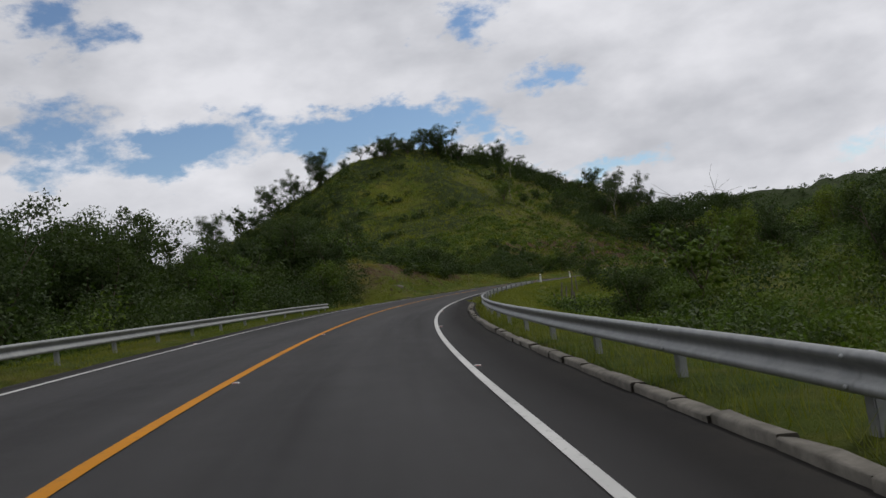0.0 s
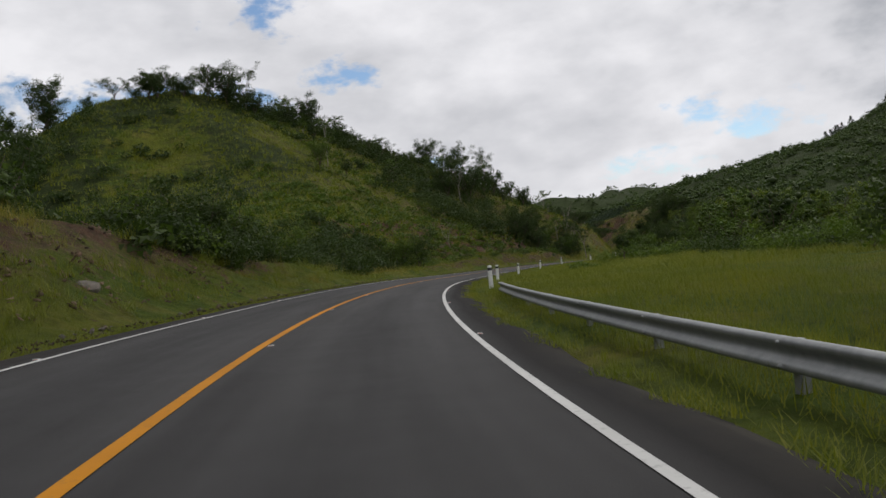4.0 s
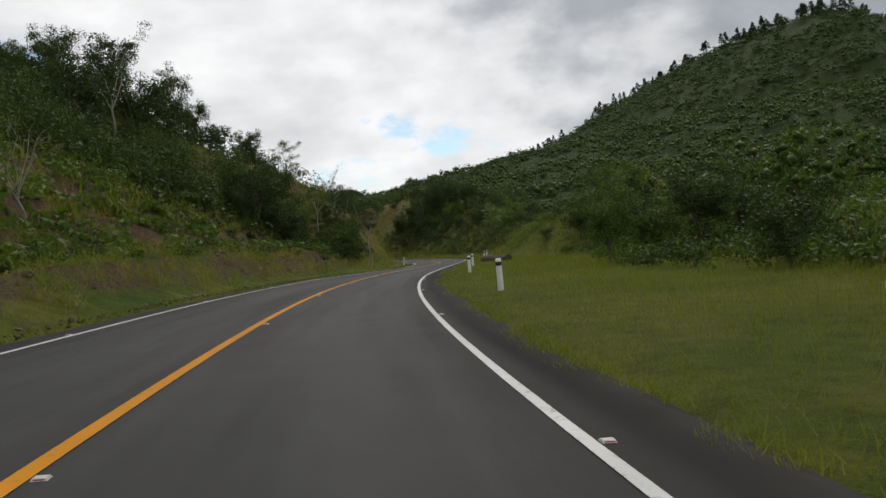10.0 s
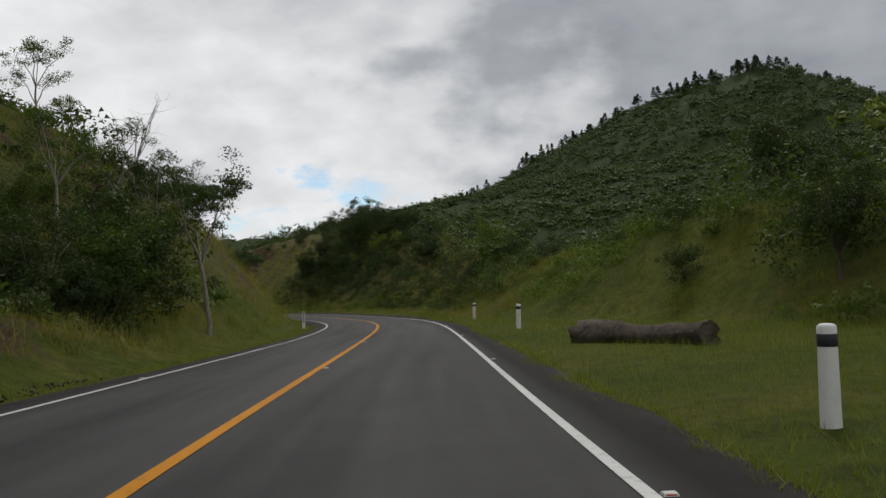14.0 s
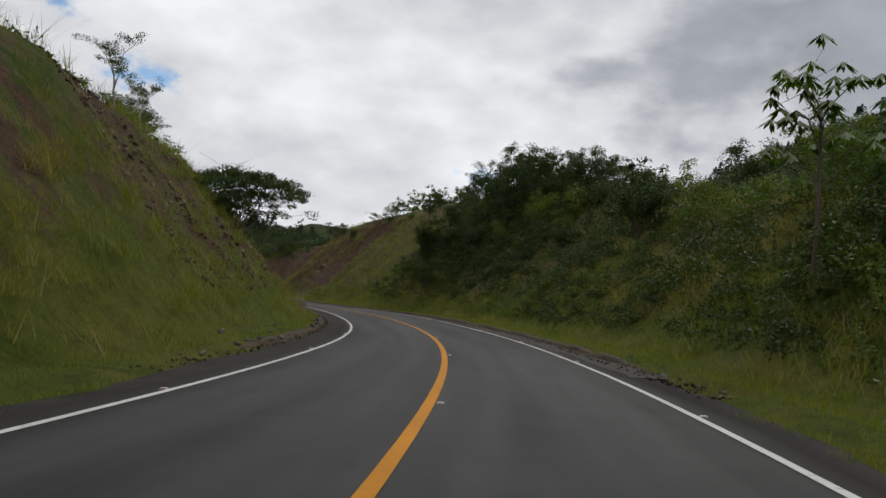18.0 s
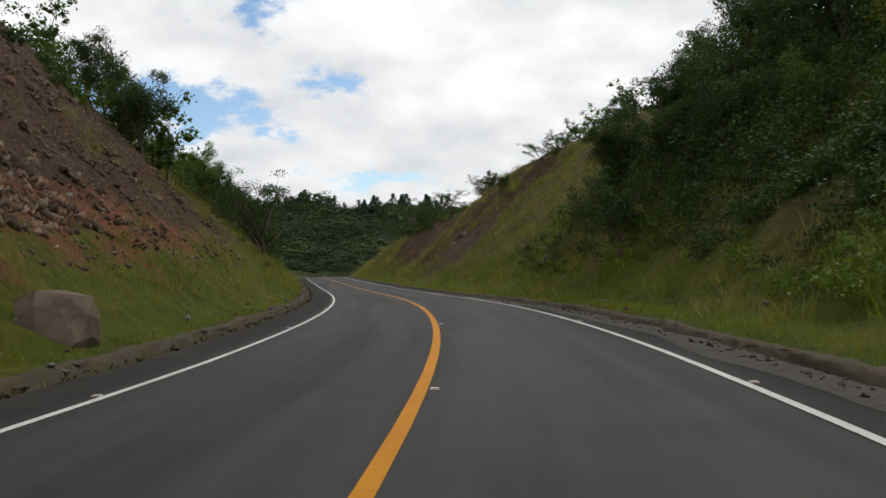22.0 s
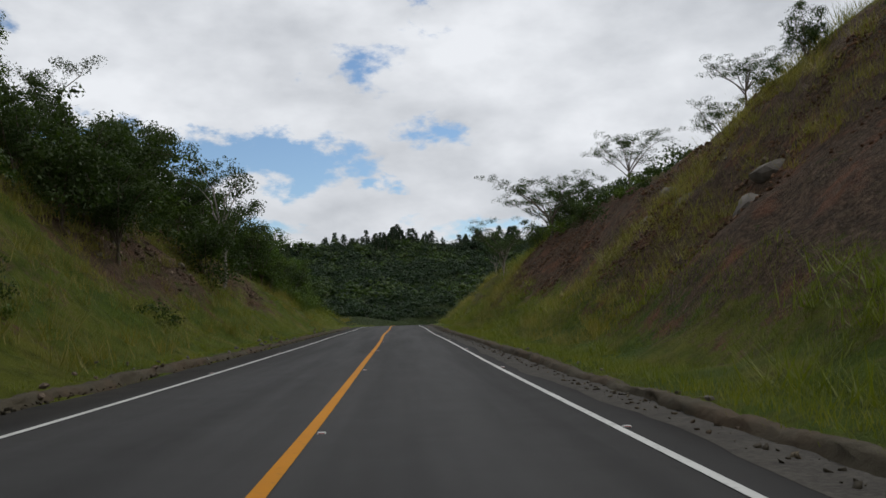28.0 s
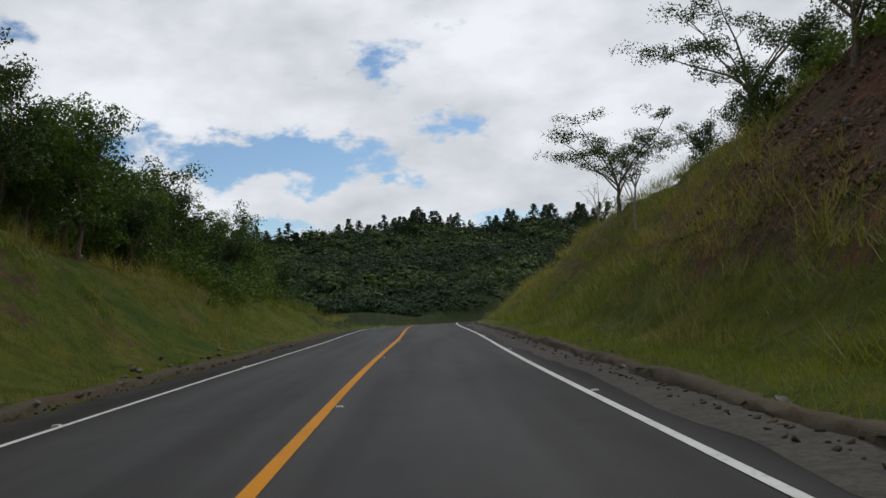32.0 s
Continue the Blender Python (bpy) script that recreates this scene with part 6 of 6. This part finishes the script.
def kerb_and_gutters():
    rng = np.random.default_rng(23)
    kerb = tagged(new("kerb"), "weathered concrete kerb along the asphalt edge", "kerb", kind="structure")
    prof = [(0.0, 0.3), (0.0, 0.02), (0.03, 0.0), (0.15, 0.0), (0.18, 0.03), (0.18, 0.3)]
    s = -4.0
    while s < 57:
        e = s + rng.uniform(0.9, 1.25)
        ks = np.linspace(s, e - 0.012, 3)
        v, f = loft(ks, prof, np.full(3, 4.78 + rng.normal(0, 0.015)), np.full(3, 0.08 + rng.normal(0, 0.014)), True)
        f = np.vstack([f, [(0, 1, 2, 3), (0, 3, 4, 5), (12, 13, 14, 15), (12, 15, 16, 17)]])
        part("kerb_stone", mesh_of("kerb_stone", v + rng.normal(0, 0.008, v.shape), f, CONCRETE), kerb)
        s = e
    for side, s0, s1, off, name in ((1, 292, 470, 4.72, "right"), (-1, 292, 470, -5.0, "left"), (-1, 84, 225, -5.1, "left")):
        gut = tagged(new("stone_gutter"), "rough stone edging of the roadside ditch", "gutter", kind="structure")
        stones = [stone_mesh(40 + i, (GREY_ROCK, CONCRETE, ROCK)[i % 3], (1, 0.7, 0.5), 1, "stone") for i in range(6)]
        n = 210 if s1 > 300 else 120
        for s in np.sort(rng.uniform(s0, s1, n)):
            u = off + side * abs(rng.normal(0, 0.22))
            p = at_road(np.array([s]), np.array([u]))[0]
            k = rng.uniform(0.08, 0.3)
            part("stone", stones[int(rng.integers(0, 6))], gut, m=Matrix.LocRotScale((p[0], p[1], max(ground_z(p[0], p[1]), p[2] - 0.03) + 0.05 + 0.5 * max(0, abs(u) - 4.9) * (s > 290)), Euler((rng.normal(0, 0.3), rng.normal(0, 0.3), rng.uniform(0, 6.28))), (k, k, k)))

    def inner(s):
        return 3.95 + ragged(s, 13) * 1.6

    def outer(s):
        return 4.85 + ragged(s, 17)
    strip = ribbon("gravel_shoulder", 296, 500, [inner, lambda s: (inner(s) + outer(s)) / 2, outer], [0.003, 0.006, 0.012], GRAVEL, 0.5)
    tagged(strip, "dusty gravel strip beside the white edge line", "road shoulder", kind="structure")
    for side, at, name in ((1, 4.68, "right"), (-1, 4.98, "left")):
        edge_s = np.arange(290, 500, 0.22)
        rise = np.clip((edge_s - 290) / 14, 0, 1) * (0.8 + 0.5 * rough_field(edge_s, 0 * edge_s, 2.5, 131 + side))
        rows = []
        for off, up in ((-0.12, -0.06), (0.0, 0.0), (0.05, 0.07), (0.09, 0.14), (0.18, 0.17), (0.32, 0.15), (0.5, -0.05)):
            w = rng.normal(0, 0.028, len(edge_s)) + 0.16 * rough_field(edge_s, 0 * edge_s + off, 1.7, 137)
            p = at_road(edge_s, side * (at + off + w))
            p[:, 2] += up * rise + rng.normal(0, 0.014, len(edge_s)) - 0.35 * np.clip(1 - (edge_s - 290) / 12, 0, 1) - (0.3 if off < 0 else 0)
            rows.append(p)
        v = np.stack(rows, 1)
        k, n = len(edge_s), len(rows)
        i = (np.arange(k - 1)[:, None] * n + np.arange(n - 1)[None]).ravel()
        tagged(new("earth_edge", mesh_of("earth_edge", v, np.stack([i, i + 1, i + n + 1, i + n], 1), EDGE_EARTH)), "crumbling earth edge cut along the asphalt", "earth bank", kind="structure")
    patch = ribbon("asphalt_patch", 358, 366, [lambda s: 1.7 + ragged(s, 19), lambda s: 3.2 + ragged(s, 23) * 0.5], [0.003, 0.003], NEW_ASPHALT, 0.5)
    tagged(patch, "darker repaired patch of asphalt", "road patch", kind="structure")


def fallen_log():
    log = tagged(new("fallen_log"), "big weathered fallen tree trunk lying on the grass", "log")
    a, b = at_road(np.array([243.6]), np.array([6.2]))[0], at_road(np.array([240.4]), np.array([8.6]))[0]
    rng = np.random.default_rng(24)
    t = np.linspace(0, 1, 9)[:, None]
    line = a + t * (b - a)
    line[:, 2] = [ground_z(x, y) + 0.2 for x, y, _ in line]
    r = 0.3 + 0.06 * np.sin(np.linspace(0, 7, 9)) + rng.normal(0, 0.03, 9)
    v, f = tube(line, r, 14)
    v = v + rng.normal(0, 0.04, v.shape)
    part("trunk", mesh_of("trunk", v, f, DRIFT_WOOD, smooth=True), log)
    for end, c in ((0, line[0]), (8, line[8])):
        ring = v[end * 14:end * 14 + 14]
        vv = np.vstack([ring, c + (0.02, 0.02, 0)])
        part("cut_end", mesh_of("cut_end", vv, np.array([(i, (i + 1) % 14, 14) for i in range(14)]), DRIFT_WOOD), log, "broken hollow end of the trunk")


def fence():
    rng = np.random.default_rng(25)
    f = tagged(new("fence"), "old leaning wooden fence posts at the meadow's edge", "fence")
    for s, u in ((57, 10.2), (60, 9.6), (63.2, 10.4), (66.5, 9.9), (68.6, 10.3), (73, 10.8), (78, 11.2)):
        p = at_road(np.array([s]), np.array([u]))[0]
        z = ground_z(p[0], p[1])
        ln = rng.normal(0, 0.12, 2)
        h = rng.uniform(1.0, 1.5)
        part("post", mesh_of("post", *tube([(p[0], p[1], z - 0.3), (p[0] + ln[0] * 0.5, p[1] + ln[1] * 0.5, z + h * 0.5), (p[0] + ln[0], p[1] + ln[1], z + h)], [0.055, 0.05, 0.04], 7), OLD_WOOD, smooth=True), f)


def bare_trees():
    for x, y, k, seed in ((54.8, 191.8, 0.62, 3), (104, 243, 0.8, 8), (200.5, 437, 0.45, 5)):
        rng = np.random.default_rng(seed)
        wood, _ = grow(rng, 7.0, 2.4, 8, 5, 0.08, 0.3, 0.016)
        t = tagged(new("bare_tree"), "leafless grey tree with thin branching twigs", "tree", "bare trees")
        part("trunk", mesh_of("trunk", *join(wood), PALE_BARK, smooth=True), t)
        t.matrix_basis = Matrix.LocRotScale((x, y, ground_z(x, y) - 0.1), None, (k, k, k))


def litter():
    rng = np.random.default_rng(26)
    for s, u in ((137.0, 5.1), (160.5, 6.6), (191.0, 5.2), (222.0, 6.3), (219.5, 7.6), (404.0, -6.3), (366.0, -6.0)):
        p = at_road(np.array([s]), np.array([u]))[0]
        ob = new("litter", stone_mesh(int(s), PAPER, (1, 0.6, 0.35), 1, "litter"))
        ob.matrix_basis = Matrix.LocRotScale((p[0], p[1], ground_z(p[0], p[1]) + 0.03), Euler((0.2, 0.3, rng.uniform(0, 6))), (0.1, 0.1, 0.1))
        tagged(ob, "crumpled white scrap of litter on the grass", "litter", "litter on the verge")


guard_rail(1, -6, 100.8, 5.42, [(-20, 0.6), (30, 0.58), (60, 0.51), (100, 0.4)], "galvanised corrugated steel guard rail above the meadow")
guard_rail(-1, -6, 68.2, -5.45, [(-20, 0.66), (30, 0.6), (60, 0.5), (68, 0.44)], "galvanised corrugated steel guard rail before dense bushes")
marker_posts()
kilometre_post()
fallen_log()
fence()
bare_trees()
boulders()
litter()
road_studs()
rubble()
kerb_and_gutters()
